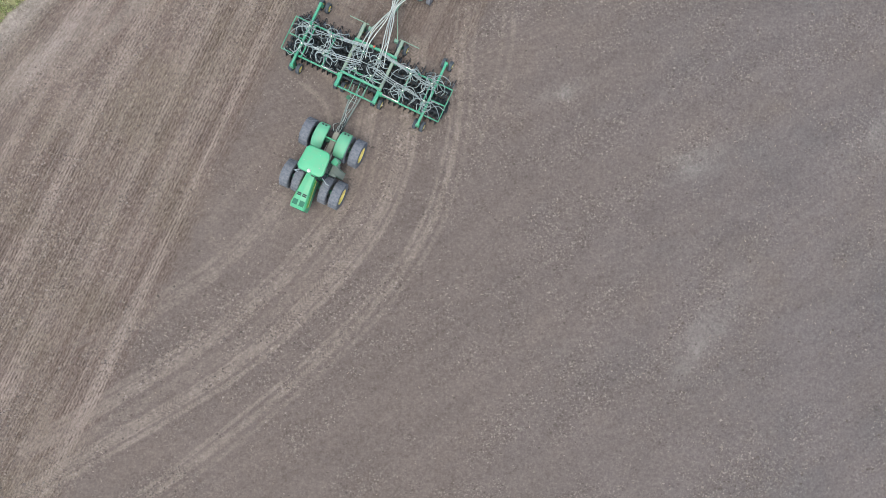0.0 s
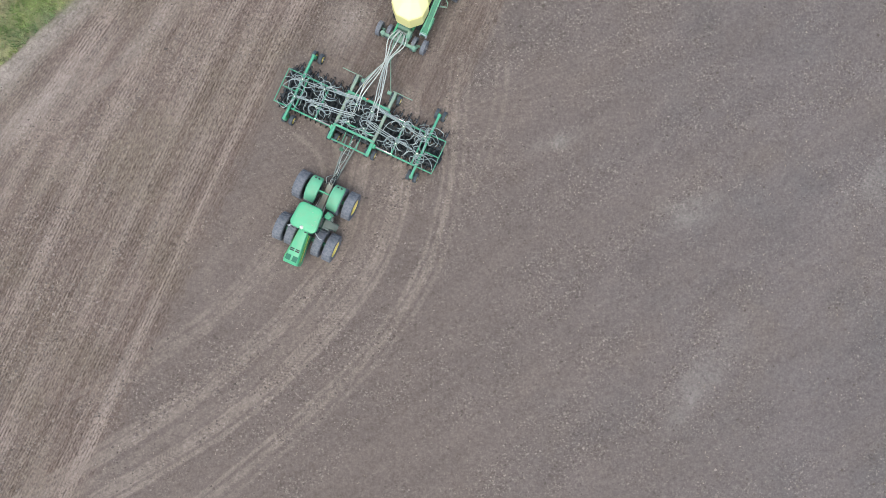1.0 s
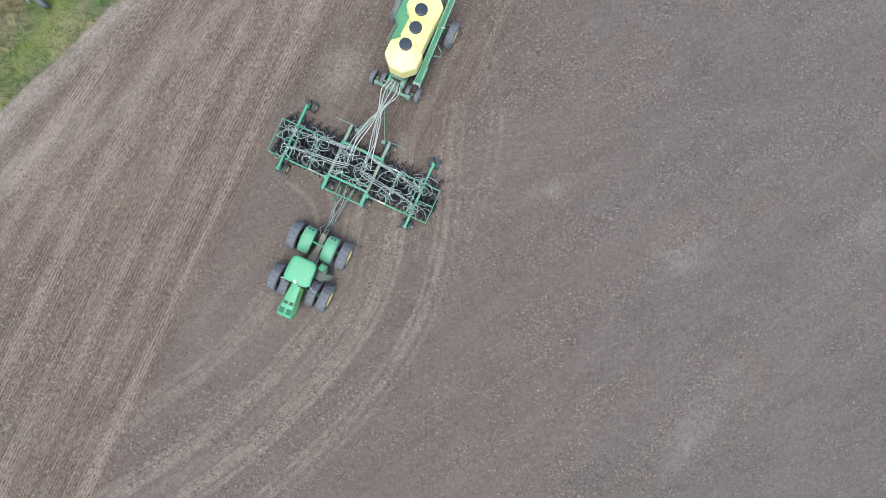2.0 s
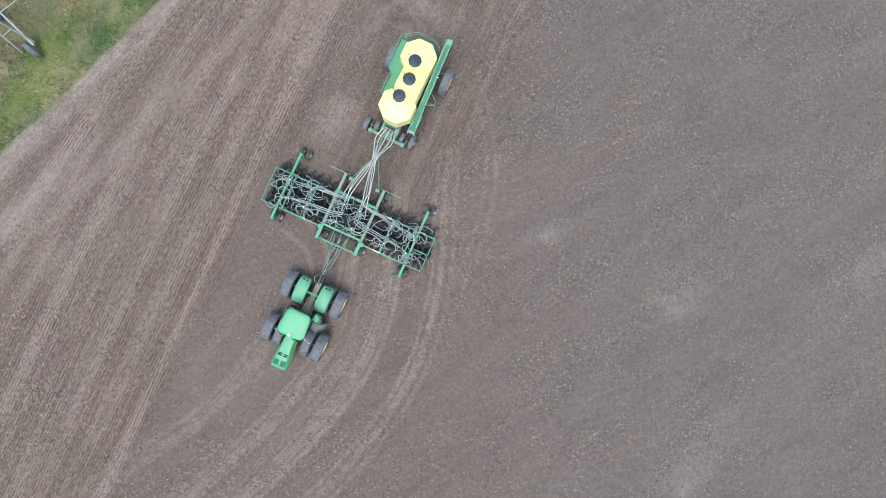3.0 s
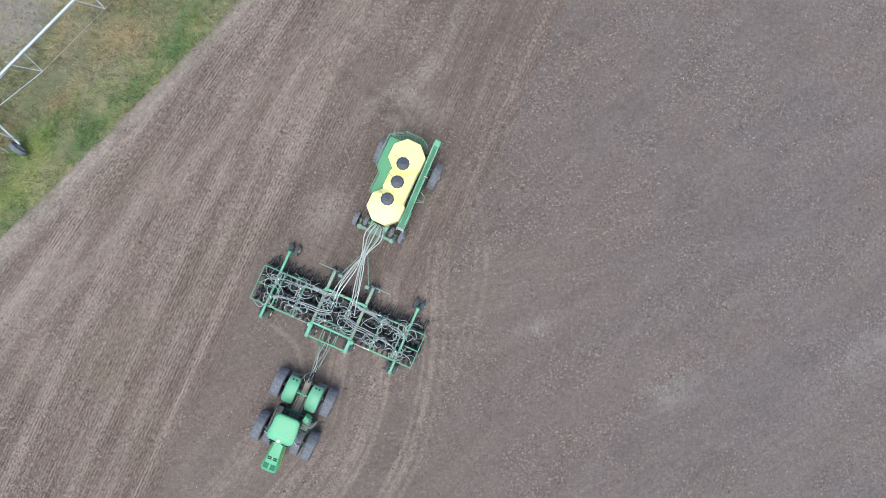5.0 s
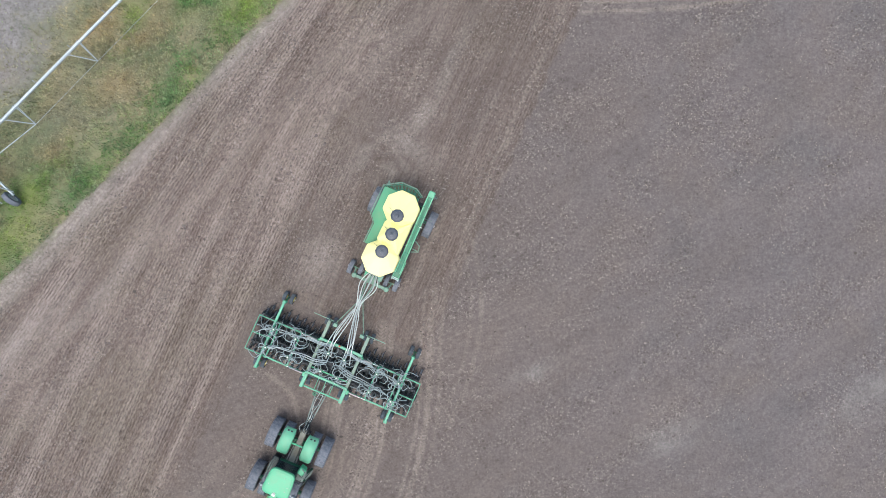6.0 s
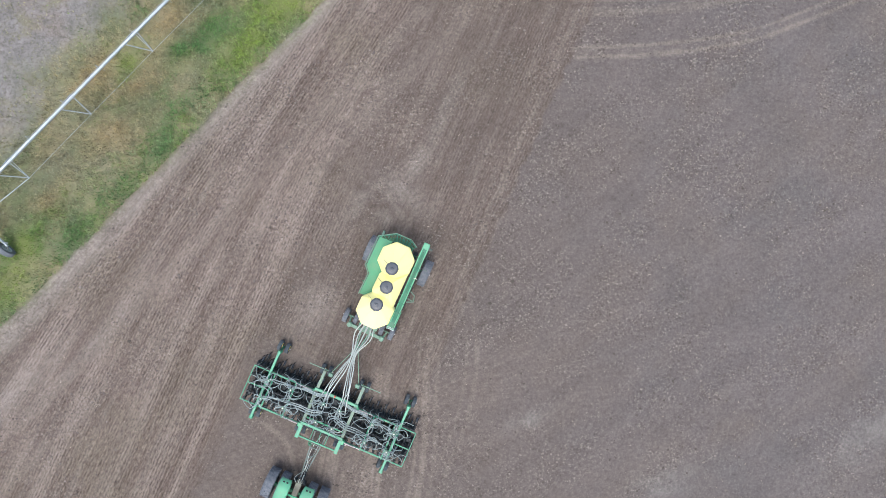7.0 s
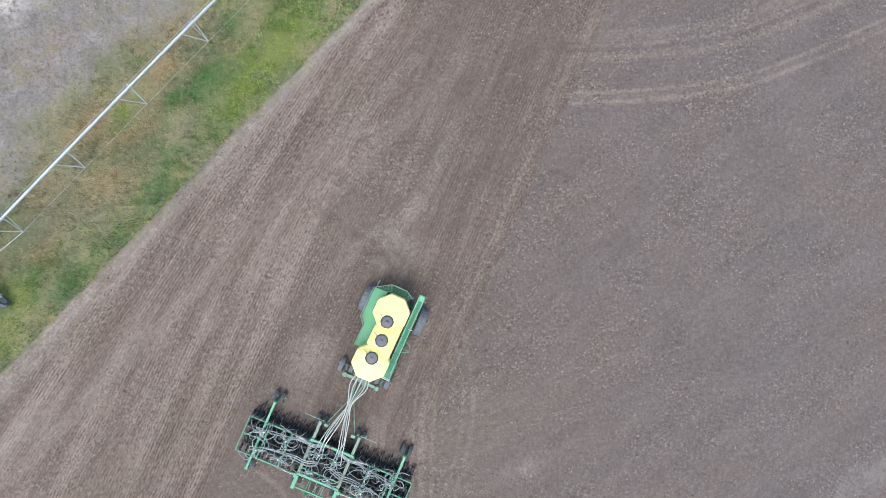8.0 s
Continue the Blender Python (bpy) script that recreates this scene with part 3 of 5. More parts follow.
def soil_fields(x, y):
    """What the ground is at each place: masks from 0 to 1."""
    v = (x * ROW_DIR[0] + y * ROW_DIR[1])
    u = (x * ROW_N[0] + y * ROW_N[1])
    d = (x - VERGE_AT[0]) * VERGE_N[0] + (y - VERGE_AT[1]) * VERGE_N[1]
    run = (x - VERGE_AT[0]) * VERGE_DIR[0] + (y - VERGE_AT[1]) * VERGE_DIR[1]
    ragged = 0.30 * (lattice(x, y, 4.6, 3) - 0.5) + 0.22 * (lattice(x, y, 0.5, 4) - 0.5)
    edge = d + ragged * 0.8
    field = {"grassy": 1 - step(-0.25, 0.25, edge)}
    wide = d + 3.0 * (lattice(x, y, 4.0, 5) - 0.5) + 1.2 * (lattice(x, y, 1.0, 6) - 0.5)
    field["stony"] = 1 - step(-12.0, -6.8, wide)
    wear = 0.55 * lattice(x, y, 3.4, 63) + 0.45 * lattice(x, y, 0.8, 64)
    broad = 1.0 + 0.55 * (1 - step(4.0, 26.0, run))  # the strip narrows as it runs on
    field["edge_strip"] = np.maximum((1 - step(0.55 * broad, 1.35 * broad, d + 0.7 * (wear - 0.5))) * (1 - field["grassy"]) * (0.55 + 0.45 * step(0.25, 0.6, wear)),
                                     0.22 * step(0.35, 0.75, lattice(x, y, 3.1, 8) * 0.6 + lattice(x, y, 0.9, 28) * 0.4) * (1 - step(1.5, 6.0, d)) * (1 - step(-4.0, 7.0, run)))
    field["fringe"] = (1 - step(0.15, 0.75, edge)) * step(0.3, 0.6, lattice(x, y, 2.6, 65))
    field["chalky"] = 0.75 * np.exp(-((d + 17.6 + 2.0 * (lattice(x, y, 3.0, 66) - 0.5)) / 0.9) ** 2) * step(0.35, 0.6, lattice(x, y, 2.2, 67))
    for k, (kind, patches) in enumerate(VERGE_PATCHES.items()):
        rough = 0.35 + 0.75 * lattice(x, y, 0.9, 80 + k) + 0.55 * lattice(x, y, 0.35, 90 + k)
        cover = sum(p * np.exp(-((run - r) / a) ** 2 - ((d - c) / b) ** 2) for r, c, a, b, p in patches)
        field[kind] = np.clip(cover * rough, 0, 1) * field["grassy"]
    fray = 0.5 * (lattice(x, y, 0.6, 9) - 0.5)
    old = 1 - step(-1.1, 1.1, u - SEEDED_TO + 1.6 * fray)
    fresh = (1 - step(-0.25, 0.25, u - PASS_EDGE + fray)) * step(-0.4, 0.4, v - DRILL_V)
    field["seeded"] = np.maximum(old, fresh) * (1 - step(-0.3, 0.8, 0.9 - d))
    field["moist"] = fresh * (1 - old) * (0.7 + 0.6 * (lattice(x, y, 2.4, 61) - 0.5))
    field["headland"] = 1 - step(2.0, 11.0, d + 4.0 * (lattice(x, y, 5.0, 10) - 0.5))
    field["dry_end"] = (1 - step(-4.0, 8.0, run + 5.0 * (lattice(x, y, 4.0, 47) - 0.5))) * field["headland"]
    track, lane, along_track = np.zeros(x.shape), np.full(x.shape, 5.0), np.zeros(x.shape)
    wobble = 0.12 * (lattice(x, y, 1.1, 11) - 0.5)
    for way, half, power in WHEEL_MARKS:
        dist, along = near_path(x, y, way)
        m = (1 - step(half * 0.70, half * 1.30, dist + wobble)) * power
        if half > 0.25:  # pressed hardest along both rims
            m = m * (0.68 + 0.38 * np.exp(-((dist / half - 0.80) / 0.32) ** 2))
        track = np.maximum(track, m)
        lane, along_track = np.where(m >= track, dist, lane), np.where(m >= track, along, along_track)
    field["lane"], field["along"] = lane, along_track
    scuff = np.zeros(x.shape)
    for way, half, power in SCUFFS:
        dist, along = near_path(x, y, way)
        scuff = np.maximum(scuff, (1 - step(half * 0.4, half * 1.5, dist + 2 * wobble)) * power * step(0.25, 0.6, lattice(x, y, 0.5, 18)))
    # the pass edges: double marks and loose soil thrown up along them
    for at, power in ((PASS_EDGE - 0.9, 0.60), (PASS_EDGE - 1.5, 0.35), (PASS_EDGE - 2.9, 0.55), (PASS_EDGE - 3.4, 0.3), (SEEDED_TO - 0.8, 0.24), (SEEDED_TO - 1.4, 0.22), (SEEDED_TO - 3.0, 0.45), (SEEDED_TO - 3.6, 0.4), (-16.9, 0.45), (-17.5, 0.35), (-19.2, 0.45), (-21.4, 0.4), (-4.9, 0.45), (-5.5, 0.3), (-7.4, 0.45), (-8.0, 0.3), (-9.8, 0.4)):
        on = (1 - step(0.10, 0.34, np.abs(u - at + 0.3 * (lattice(x, y, 1.5, 13) - 0.5)))) * field["seeded"] * step(0.2, 0.7, lattice(x, y, 3.0, 14))
        track = np.maximum(track, on * power)
    field["track"] = track * (1 - field["grassy"])
    # second term: a furrow's shade along the grass edge, put into the colour
    field["loose"] = np.exp(-((u - PASS_EDGE) / 0.30) ** 2) * fresh * (lattice(x, y, 0.5, 15) > 0.4) + 0.8 * np.exp(-((edge - 0.16) / 0.11) ** 2) * step(0.40, 0.62, lattice(x, y, 3.2, 16))
    field["loose"] = np.maximum(field["loose"], scuff)
    pale = np.zeros(x.shape)
    for cx, cy, turn, long, short in ((18.8, -6.4, 15, 2.6, 1.0), (19.6, -18.8, 52, 3.9, 1.15), (35.0, -3.0, 35, 5.0, 1.2), (9.0, -1.5, 20, 1.6, 0.6)):
        c, s = math.cos(radians(turn)), math.sin(radians(turn))
        p, q = (x - cx) * c + (y - cy) * s, (y - cy) * c - (x - cx) * s
        pale = np.maximum(pale, np.exp(-(p / long) ** 2 - (q / short) ** 2) * (0.30 + 1.1 * lattice(x, y, 0.9, 17)) * (0.65 + 0.7 * lattice(x, y, 0.3, 19)))
    field["crust"] = np.clip(pale, 0, 1) * (1 - field["seeded"])
    dusty = np.zeros(x.shape)
    for cx, cy, turn, long, short, power in CHURNED_AND_HAZE:
        c, s = math.cos(radians(turn)), math.sin(radians(turn))
        p, q = (x - cx) * c + (y - cy) * s, (y - cy) * c - (x - cx) * s
        dusty = np.maximum(dusty, power * np.exp(-(p / long) ** 2 - (q / short) ** 2) * (0.5 + 0.5 * lattice(x, y, 0.7, 71) + 0.4 * lattice(x, y, 0.3, 72)))
    field["dusty"] = dusty * (1 - 0.8 * scuff)
    p, q = x * 0.81 + y * 0.59, y * 0.81 - x * 0.59
    cloddy = 0.45 * lattice(p * 0.45, q, 2.6, 24) + 0.35 * lattice(p * 0.6, q, 0.9, 25) + 0.20 * lattice(x, y, 0.4, 26)
    field["cloddy"] = 0.06 + 0.62 * step(0.36, 0.80, cloddy + 0.05 * field["seeded"] + 0.03 * track + 0.15 * field["dusty"] - 0.25 * field["crust"])
    field["u"], field["v"], field["d"] = u, v, d
    return field


def build_ground():
    xs, ys = axis(-36, 40, 0.14), axis(-35, 35, 0.14)
    nx, ny = len(xs), len(ys)
    x, y = (a.ravel() for a in np.meshgrid(xs, ys))
    f = soil_fields(x, y)
    z = 0.05 * (lattice(x, y, 0.35, 21) - 0.5) + 0.05 * (lattice(x, y, 0.9, 22) - 0.5)
    z = z * (1 - 0.6 * f["track"]) - 0.05 * f["track"] + 0.07 * f["loose"]
    z += 0.05 * f["grassy"] - 0.03
    z += 0.008 * np.cos(f["u"] * 2 * math.pi / 0.61) * f["seeded"] * (1 - f["headland"])
    far = np.maximum(np.abs(x), np.abs(y))
    z = np.where(far > 45, -0.03, z)
    me = bpy.data.meshes.new("ground")
    i = np.arange((nx - 1) * (ny - 1))
    r, c = i // (nx - 1), i % (nx - 1)
    a = r * nx + c
    quads = np.stack([a, a + 1, a + nx + 1, a + nx], 1).ravel()
    me.vertices.add(nx * ny)
    me.vertices.foreach_set("co", np.stack([x, y, z], 1).astype(np.float32).ravel())
    me.loops.add(len(quads))
    me.loops.foreach_set("vertex_index", quads.astype(np.int32))
    me.polygons.add(len(i))
    me.polygons.foreach_set("loop_start", (np.arange(len(i)) * 4).astype(np.int32))
    me.update(calc_edges=True)
    for name in ("grassy", "stony", "edge_strip", "seeded", "headland", "dry_end", "moist", "track", "lane", "along", "loose", "crust", "cloddy", "dusty", "fringe", "chalky", *VERGE_PATCHES):
        me.attributes.new(name, "FLOAT", "POINT").data.foreach_set("value", f[name].astype(np.float32))
    me.materials.append(SOIL)
    me.shade_smooth()
    return tagged(new("ground", me), "bare tilled field soil with seeded rows and wheel marks", "ground", kind="structure")


build_ground()


def scatter(name, material, verts, faces, label, category, values=None):
    me = bpy.data.meshes.new(name)
    me.vertices.add(len(verts))
    me.vertices.foreach_set("co", verts.astype(np.float32).ravel())
    n = faces.shape[1]
    me.loops.add(faces.size)
    me.loops.foreach_set("vertex_index", faces.astype(np.int32).ravel())
    me.polygons.add(len(faces))
    me.polygons.foreach_set("loop_start", (np.arange(len(faces)) * n).astype(np.int32))
    me.update(calc_edges=True)
    for key, value in (values or {}).items():
        me.attributes.new(key, "FLOAT", "POINT").data.foreach_set("value", value.astype(np.float32))
    me.materials.append(material)
    return tagged(new(name, me), label, category, kind="stuff")


def build_clods(count=230000):
    rng = np.random.default_rng(7)
    x, y = rng.uniform(-34, 38, count), rng.uniform(-33, 33, count)
    f = soil_fields(x, y)
    keep = (rng.random(count) < (0.02 + 0.98 * f["cloddy"] ** 1.8) * (1 - 0.45 * f["seeded"])) & (f["grassy"] < 0.3) & (rng.random(count) > np.maximum(f["crust"] * 0.8, f["edge_strip"]))
    x, y = x[keep], y[keep]
    n = len(x)
    size = 0.025 + 0.060 * rng.random(n) ** 2.0
    size = np.where(rng.random(n) < 0.025, size * 1.6, size)
    octa = np.array(((1, 0, 0), (0, 1, 0), (-1, 0, 0), (0, -1, 0), (0, 0, 1)), float)
    shape = octa[None] * (0.65 + 0.7 * rng.random((n, 5, 3))) + 0.25 * (rng.random((n, 5, 3)) - 0.5)
    shape[:, :, 2] *= 0.75
    turn = rng.uniform(0, 2 * math.pi, n)
    c, s = np.cos(turn)[:, None], np.sin(turn)[:, None]
    px, py = shape[:, :, 0] * c - shape[:, :, 1] * s, shape[:, :, 0] * s + shape[:, :, 1] * c
    v = np.stack([px * size[:, None] * 1.2 + x[:, None], py * size[:, None] + y[:, None], shape[:, :, 2] * size[:, None] - 0.025], 2).reshape(-1, 3)
    tri = np.array(((0, 1, 4), (1, 2, 4), (2, 3, 4), (3, 0, 4)))
    scatter("soil_clods", CLOD, v, (tri[None] + 5 * np.arange(n)[:, None, None]).reshape(-1, 3), "small pale and dark soil clods strewn over the field", "clods")


def build_straw(count=3000):
    rng = np.random.default_rng(8)
    x, y = rng.uniform(-34, 38, count), rng.uniform(-33, 33, count)
    f = soil_fields(x, y)
    keep = (f["grassy"] < 0.3) & (rng.random(count) < np.clip((lattice(x, y, 3.5, 33) - 0.25) * 2, 0.08, 1))
    x, y = x[keep], y[keep]
    n = len(x)
    length, wide, turn = 0.04 + 0.09 * rng.random(n) ** 2, 0.010 + 0.012 * rng.random(n), rng.uniform(0, math.pi, n)
    c, s = np.cos(turn), np.sin(turn)
    bits = []
    for a, b, h in ((-1, 1, 0), (-1, -1, 0), (1, 0, 0.2), (0.1, 0, 1)):
        bits.append(np.stack([x + a * length * c - b * wide * s, y + a * length * s + b * wide * c, -0.012 + h * 0.03], 1) if np.ndim(h) else np.stack([x + a * length * c - b * wide * s, y + a * length * s + b * wide * c, np.full(n, -0.012 + h * 0.03)], 1))
    v = np.stack(bits, 1).reshape(-1, 3)
    tri = np.array(((0, 1, 3), (1, 2, 3), (2, 0, 3)))
    scatter("straw_bits", STRAW, v, (tri[None] + 4 * np.arange(n)[:, None, None]).reshape(-1, 3), "short bits of old pale straw lying on the soil", "straw")


def build_grass(name, material, count, seed, dry, label):
    rng = np.random.default_rng(seed)
    along, d = rng.uniform(-14, 44, count), -rng.random(count) ** 0.85 * 17 + 0.35
    x = VERGE_AT[0] + along * VERGE_DIR[0] + d * VERGE_N[0]
    y = VERGE_AT[1] + along * VERGE_DIR[1] + d * VERGE_N[1]
    f = soil_fields(x, y)
    dryness = lattice(x, y, 3.0, 41) * 0.6 + lattice(x, y, 1.1, 42) * 0.4 - 0.32 * np.exp(-((d + 0.9) / 2.3) ** 2) + 0.10 * step(2, 5, -d)
    dryness = dryness + 0.25 * f["tan"] + 0.10 * f["ashen"] - 0.35 * np.maximum(f["lime"], f["deep_green"])
    chance = step(0.38, 0.58, dryness) if dry else 1 - step(0.36, 0.58, dryness)
    chance = chance * (1 - (0.93 if dry else 0.985) * np.clip(1.4 * f["stony"], 0, 1)) * (f["grassy"] > 0.4) * (0.35 + 0.65 * step(0.2, 0.5, lattice(x, y, 0.6, 43)))
    keep = (rng.random(count) < chance) & (np.abs(x + 20) < 22) & (y < 40)
    x, y = x[keep], y[keep]
    kinds = {kind: np.repeat(f[kind][keep], 12) for kind in VERGE_PATCHES}
    n, blades = len(x), 4
    tall = (0.06 + 0.13 * rng.random(n)) * (0.6 + 0.8 * lattice(x, y, 1.6, 44))
    verts = np.zeros((n, blades, 3, 3))
    for b in range(blades):
        turn = rng.uniform(0, 2 * math.pi, n)
        c, s = np.cos(turn), np.sin(turn)
        lean = tall * rng.uniform(0.3, 1.1, n)
        wide = 0.016 + 0.018 * rng.random(n)
        for k, (a, w, h) in enumerate(((0, 1, 0), (0, -1, 0), (1, 0, 1))):
            verts[:, b, k] = np.stack([x + a * lean * c - w * wide * s, y + a * lean * s + w * wide * c, h * tall - 0.01], 1)
    v = verts.reshape(-1, 3)
    scatter(name, material, v, np.arange(len(v)).reshape(-1, 3), label, "grass", kinds)


build_clods()
build_straw()
build_grass("verge_grass", GRASS, 190000, 51, False, "rough green grass along the field edge")
build_grass("dry_grass", DRYGRASS, 150000, 52, True, "dry straw-coloured grass among the green on the verge")


# ---- the articulated tractor ----
def build_tractor():
    tractor = thing("articulated_tractor", pose(-9.10, -8.84, 0, 0, 0, -23.7), "green articulated four-wheel-drive tractor on dual tyres, standing in the field", "tractor")
    # front frame and engine block
    bm = bmesh.new()
    block(bm, (0, -0.55, 1.15), (0.72, 2.9, 0.55), bevel=0.05)
    block(bm, (0, 1.35, 0.95), (0.95, 1.2, 0.5), bevel=0.05)
    part("front_frame", bm, DARK_GREY, tractor)
    # hood, widening to its nose
    bm = bmesh.new()
    stations = [(0.45, 0.34, 2.92), (-0.4, 0.39, 2.90), (-1.2, 0.48, 2.84), (-1.80, 0.545, 2.75), (-2.03, 0.51, 2.60)]
    rings = []
    for y, w, top in stations:
        rings.append([bm.verts.new(p) for p in ((-w, y, 1.35), (-w, y, top - 0.16), (-w * 0.80, y, top - 0.03), (0, y, top), (w * 0.80, y, top - 0.03), (w, y, top - 0.16), (w, y, 1.35))])
    for a, b in zip(rings, rings[1:]):
        for k in range(6):
            bm.faces.new((a[k], a[k + 1], b[k + 1], b[k]))
    bm.faces.new(rings[0][::-1]), bm.faces.new(rings[-1])
    hood = part("hood", bm, GREEN, tractor)
    for s in (-1, 1):
        bm = bmesh.new()
        bar(bm, (s * 0.365, 0.35, 2.52), (s * 0.560, -1.72, 2.38), 0.03, 0.30, 0.006)
        part("side_panel", bm, LIME, hood, "bright green hood side panel")
        bm = bmesh.new()
        bar(bm, (s * 0.385, 0.30, 2.32), (s * 0.575, -1.70, 2.18), 0.02, 0.07, 0.004)
        part("stripe", bm, YELLOW, hood, "yellow stripe")
        bm = bmesh.new()
        block(bm, (0, 0, 0), (0.34, 0.38, 0.03), Matrix.Translation((s * 0.235, -1.62, 2.785)) @ Matrix.Rotation(radians(8.5), 4, "X") @ Matrix.Rotation(radians(s * 4), 4, "Y"), 0.008)
        part("nose_screen", bm, SCREEN, hood, "dark green mesh screen")
        for y in (-0.98, -1.10):
            bm = bmesh.new()
            block(bm, (s * 0.19, y, 2.848 + (y + 1.1) * 0.08), (0.28, 0.085, 0.03), None, 0.006)
            part("vent", bm, BLACK, hood)
    bm = bmesh.new()
    block(bm, (0, -2.04, 1.95), (0.80, 0.05, 0.90), None, 0.02)
    part("grille", bm, BLACK, tractor)
    # cab: floor, pillars, glass and a rounded roof
    bm = bmesh.new()
    block(bm, (0, 1.14, 1.45), (1.50, 1.40, 0.45), bevel=0.05)
    cab = part("cab", bm, GREEN_DARK, tractor, "dark green cab base")
    for x, y in ((-0.70, 0.52), (0.70, 0.52), (-0.72, 1.80), (0.72, 1.80)):
        bm = bmesh.new()
        bar(bm, (x, y, 1.6), (x * 0.93, y * 0.96 + 0.05, 3.50), 0.08, 0.08)
        part("pillar", bm, BLACK, cab)
    for a, b in (((-0.70, 0.50), (0.70, 0.50)), ((-0.72, 1.82), (0.72, 1.82)), ((-0.73, 0.56), (-0.73, 1.75)), ((0.73, 0.56), (0.73, 1.75))):
        bm = bmesh.new()
        v = [(*a, 1.68), (*b, 1.68), (b[0] * 0.94, b[1], 3.48), (a[0] * 0.94, a[1], 3.48)]
        n = (Vector(v[1]) - Vector(v[0])).cross(Vector(v[3]) - Vector(v[0])).normalized() * 0.012
        merge(bm, [Vector(p) + n for p in v] + [Vector(p) - n for p in v], [(0, 1, 2, 3), (7, 6, 5, 4), (0, 4, 5, 1), (1, 5, 6, 2), (2, 6, 7, 3), (3, 7, 4, 0)])
        part("window", bm, GLASS, cab)
    bm = bmesh.new()
    outline = []
    for cx, cy, a0 in ((0.47, 1.76, 0), (-0.47, 1.76, 90), (-0.55, 0.70, 180), (0.55, 0.70, 270)):
        for k in range(6):
            a = radians(a0 + 18 * k)
            outline.append((cx + 0.36 * math.cos(a), cy + 0.36 * math.sin(a)))
    rows_ = [(3.48, 0.93), (3.55, 0.985), (3.64, 0.985), (3.71, 0.94), (3.745, 0.79), (3.76, 0.45)]
    loops = [[bm.verts.new((p[0] * s * 1.04 + 0.01, 1.28 + (p[1] - 1.22) * s, z)) for p in outline] for z, s in rows_]
    for a, b in zip(loops, loops[1:]):
        for k in range(len(outline)):
            bm.faces.new((a[k], a[(k + 1) % len(outline)], b[(k + 1) % len(outline)], b[k]))
    bm.faces.new(loops[0][::-1]), bm.faces.new(loops[-1])
    roof = part("roof", bm, GREEN, tractor, "rounded green cab roof")
    bm = bmesh.new()
    lathe(bm, [(0.12, 0.0), (0.13, 0.04), (0.09, 0.11), (0.03, 0.14)], 16, Matrix.Translation((-0.02, 0.55, 3.72)) @ Matrix.Rotation(radians(-90), 4, "Y"))
    part("antenna_dome", bm, WHITE, roof, "pale antenna dome")
    for x, y in ((0.55, 0.95), (0.62, 1.25), (-0.60, 1.1), (0.25, 1.75)):
        bm = bmesh.new()
        block(bm, (x, y, 3.748), (0.05, 0.05, 0.03), None, 0.008)
        part("roof_bolt", bm, STEEL, roof)
    for s in (-1, 1):
        for k in (0, 1):
            bm = bmesh.new()
            block(bm, (s * (0.30 + 0.26 * k), 0.335, 3.58), (0.18, 0.06, 0.09), None, 0.015)
            part("work_light", bm, BLACK, roof)
        bm = bmesh.new()
        tube(bm, [(s * 0.76, 0.52, 2.75), (s * 1.12, 0.30, 2.78), (s * 1.16, 0.29, 2.5)], 0.024, 6)
        block(bm, (s * 1.16, 0.28, 2.42), (0.22, 0.05, 0.36), None, 0.02)
        part("mirror", bm, GALV, cab)
        # front fenders, short and dark, behind the wheels
        bm = bmesh.new()
        block(bm, (s * 0.98, 0.78, 1.72), (0.52, 0.5, 0.06), Matrix.Rotation(radians(-12), 4, "X"), 0.02)
        part("front_mudguard", bm, BLACK, tractor)
    # exhaust and air cleaner
    bm = bmesh.new()
    tube(bm, [(0.48, 0.25, 2.0), (0.50, 0.28, 3.1), (0.50, 0.33, 3.25)], 0.065, 12)
    part("exhaust", bm, BLACK, tractor)
    # steps, platform and rail beside the cab, fuel tank and tool boxes
    bm = bmesh.new()
    block(bm, (1.04, 1.44, 1.62), (0.52, 0.86, 0.05), None, 0.01)
    for k in range(6):
        block(bm, (1.04, 1.06 + 0.15 * k, 1.66), (0.50, 0.035, 0.03), None, 0)
    part("side_platform", bm, GREY_GREEN, tractor, "dusty grey steel side platform")
    for k in range(4):
        bm = bmesh.new()
        block(bm, (1.36 + 0.045 * k, 1.38, 1.42 - 0.29 * k), (0.22, 0.46, 0.04), None, 0.01)
        block(bm, (1.44 + 0.045 * k, 1.38, 1.45 - 0.29 * k), (0.03, 0.44, 0.03), None, 0)
        part("stair_tread", bm, GREY_GREEN, tractor, "dusty stair tread")
    for y in (1.12, 1.64):
        bm = bmesh.new()
        bar(bm, (1.30, y, 1.62), (1.52, y, 0.48), 0.04, 0.16, 0.008)
        part("stair_side", bm, GREEN_DARK, tractor)
        bm = bmesh.new()
        tube(bm, spline([(1.50, y, 0.95), (1.46, y, 1.55), (1.36, y, 2.30), (1.26, y, 2.50), (1.10, y, 2.48), (0.96, y, 2.30)], 5), 0.028, 6)
        part("handrail", bm, GREY_GREEN, tractor)
    bm = bmesh.new()
    tube(bm, [(1.32, 1.66, 1.62), (1.32, 1.66, 2.45), (1.30, 1.94, 2.45), (0.98, 2.14, 2.45), (0.98, 2.14, 1.62)], 0.028, 6)
    tube(bm, [(1.32, 1.66, 2.05), (1.30, 1.94, 2.05), (0.98, 2.14, 2.05)], 0.018, 6)
    part("handrail", bm, GREY_GREEN, tractor)
    bm = bmesh.new()
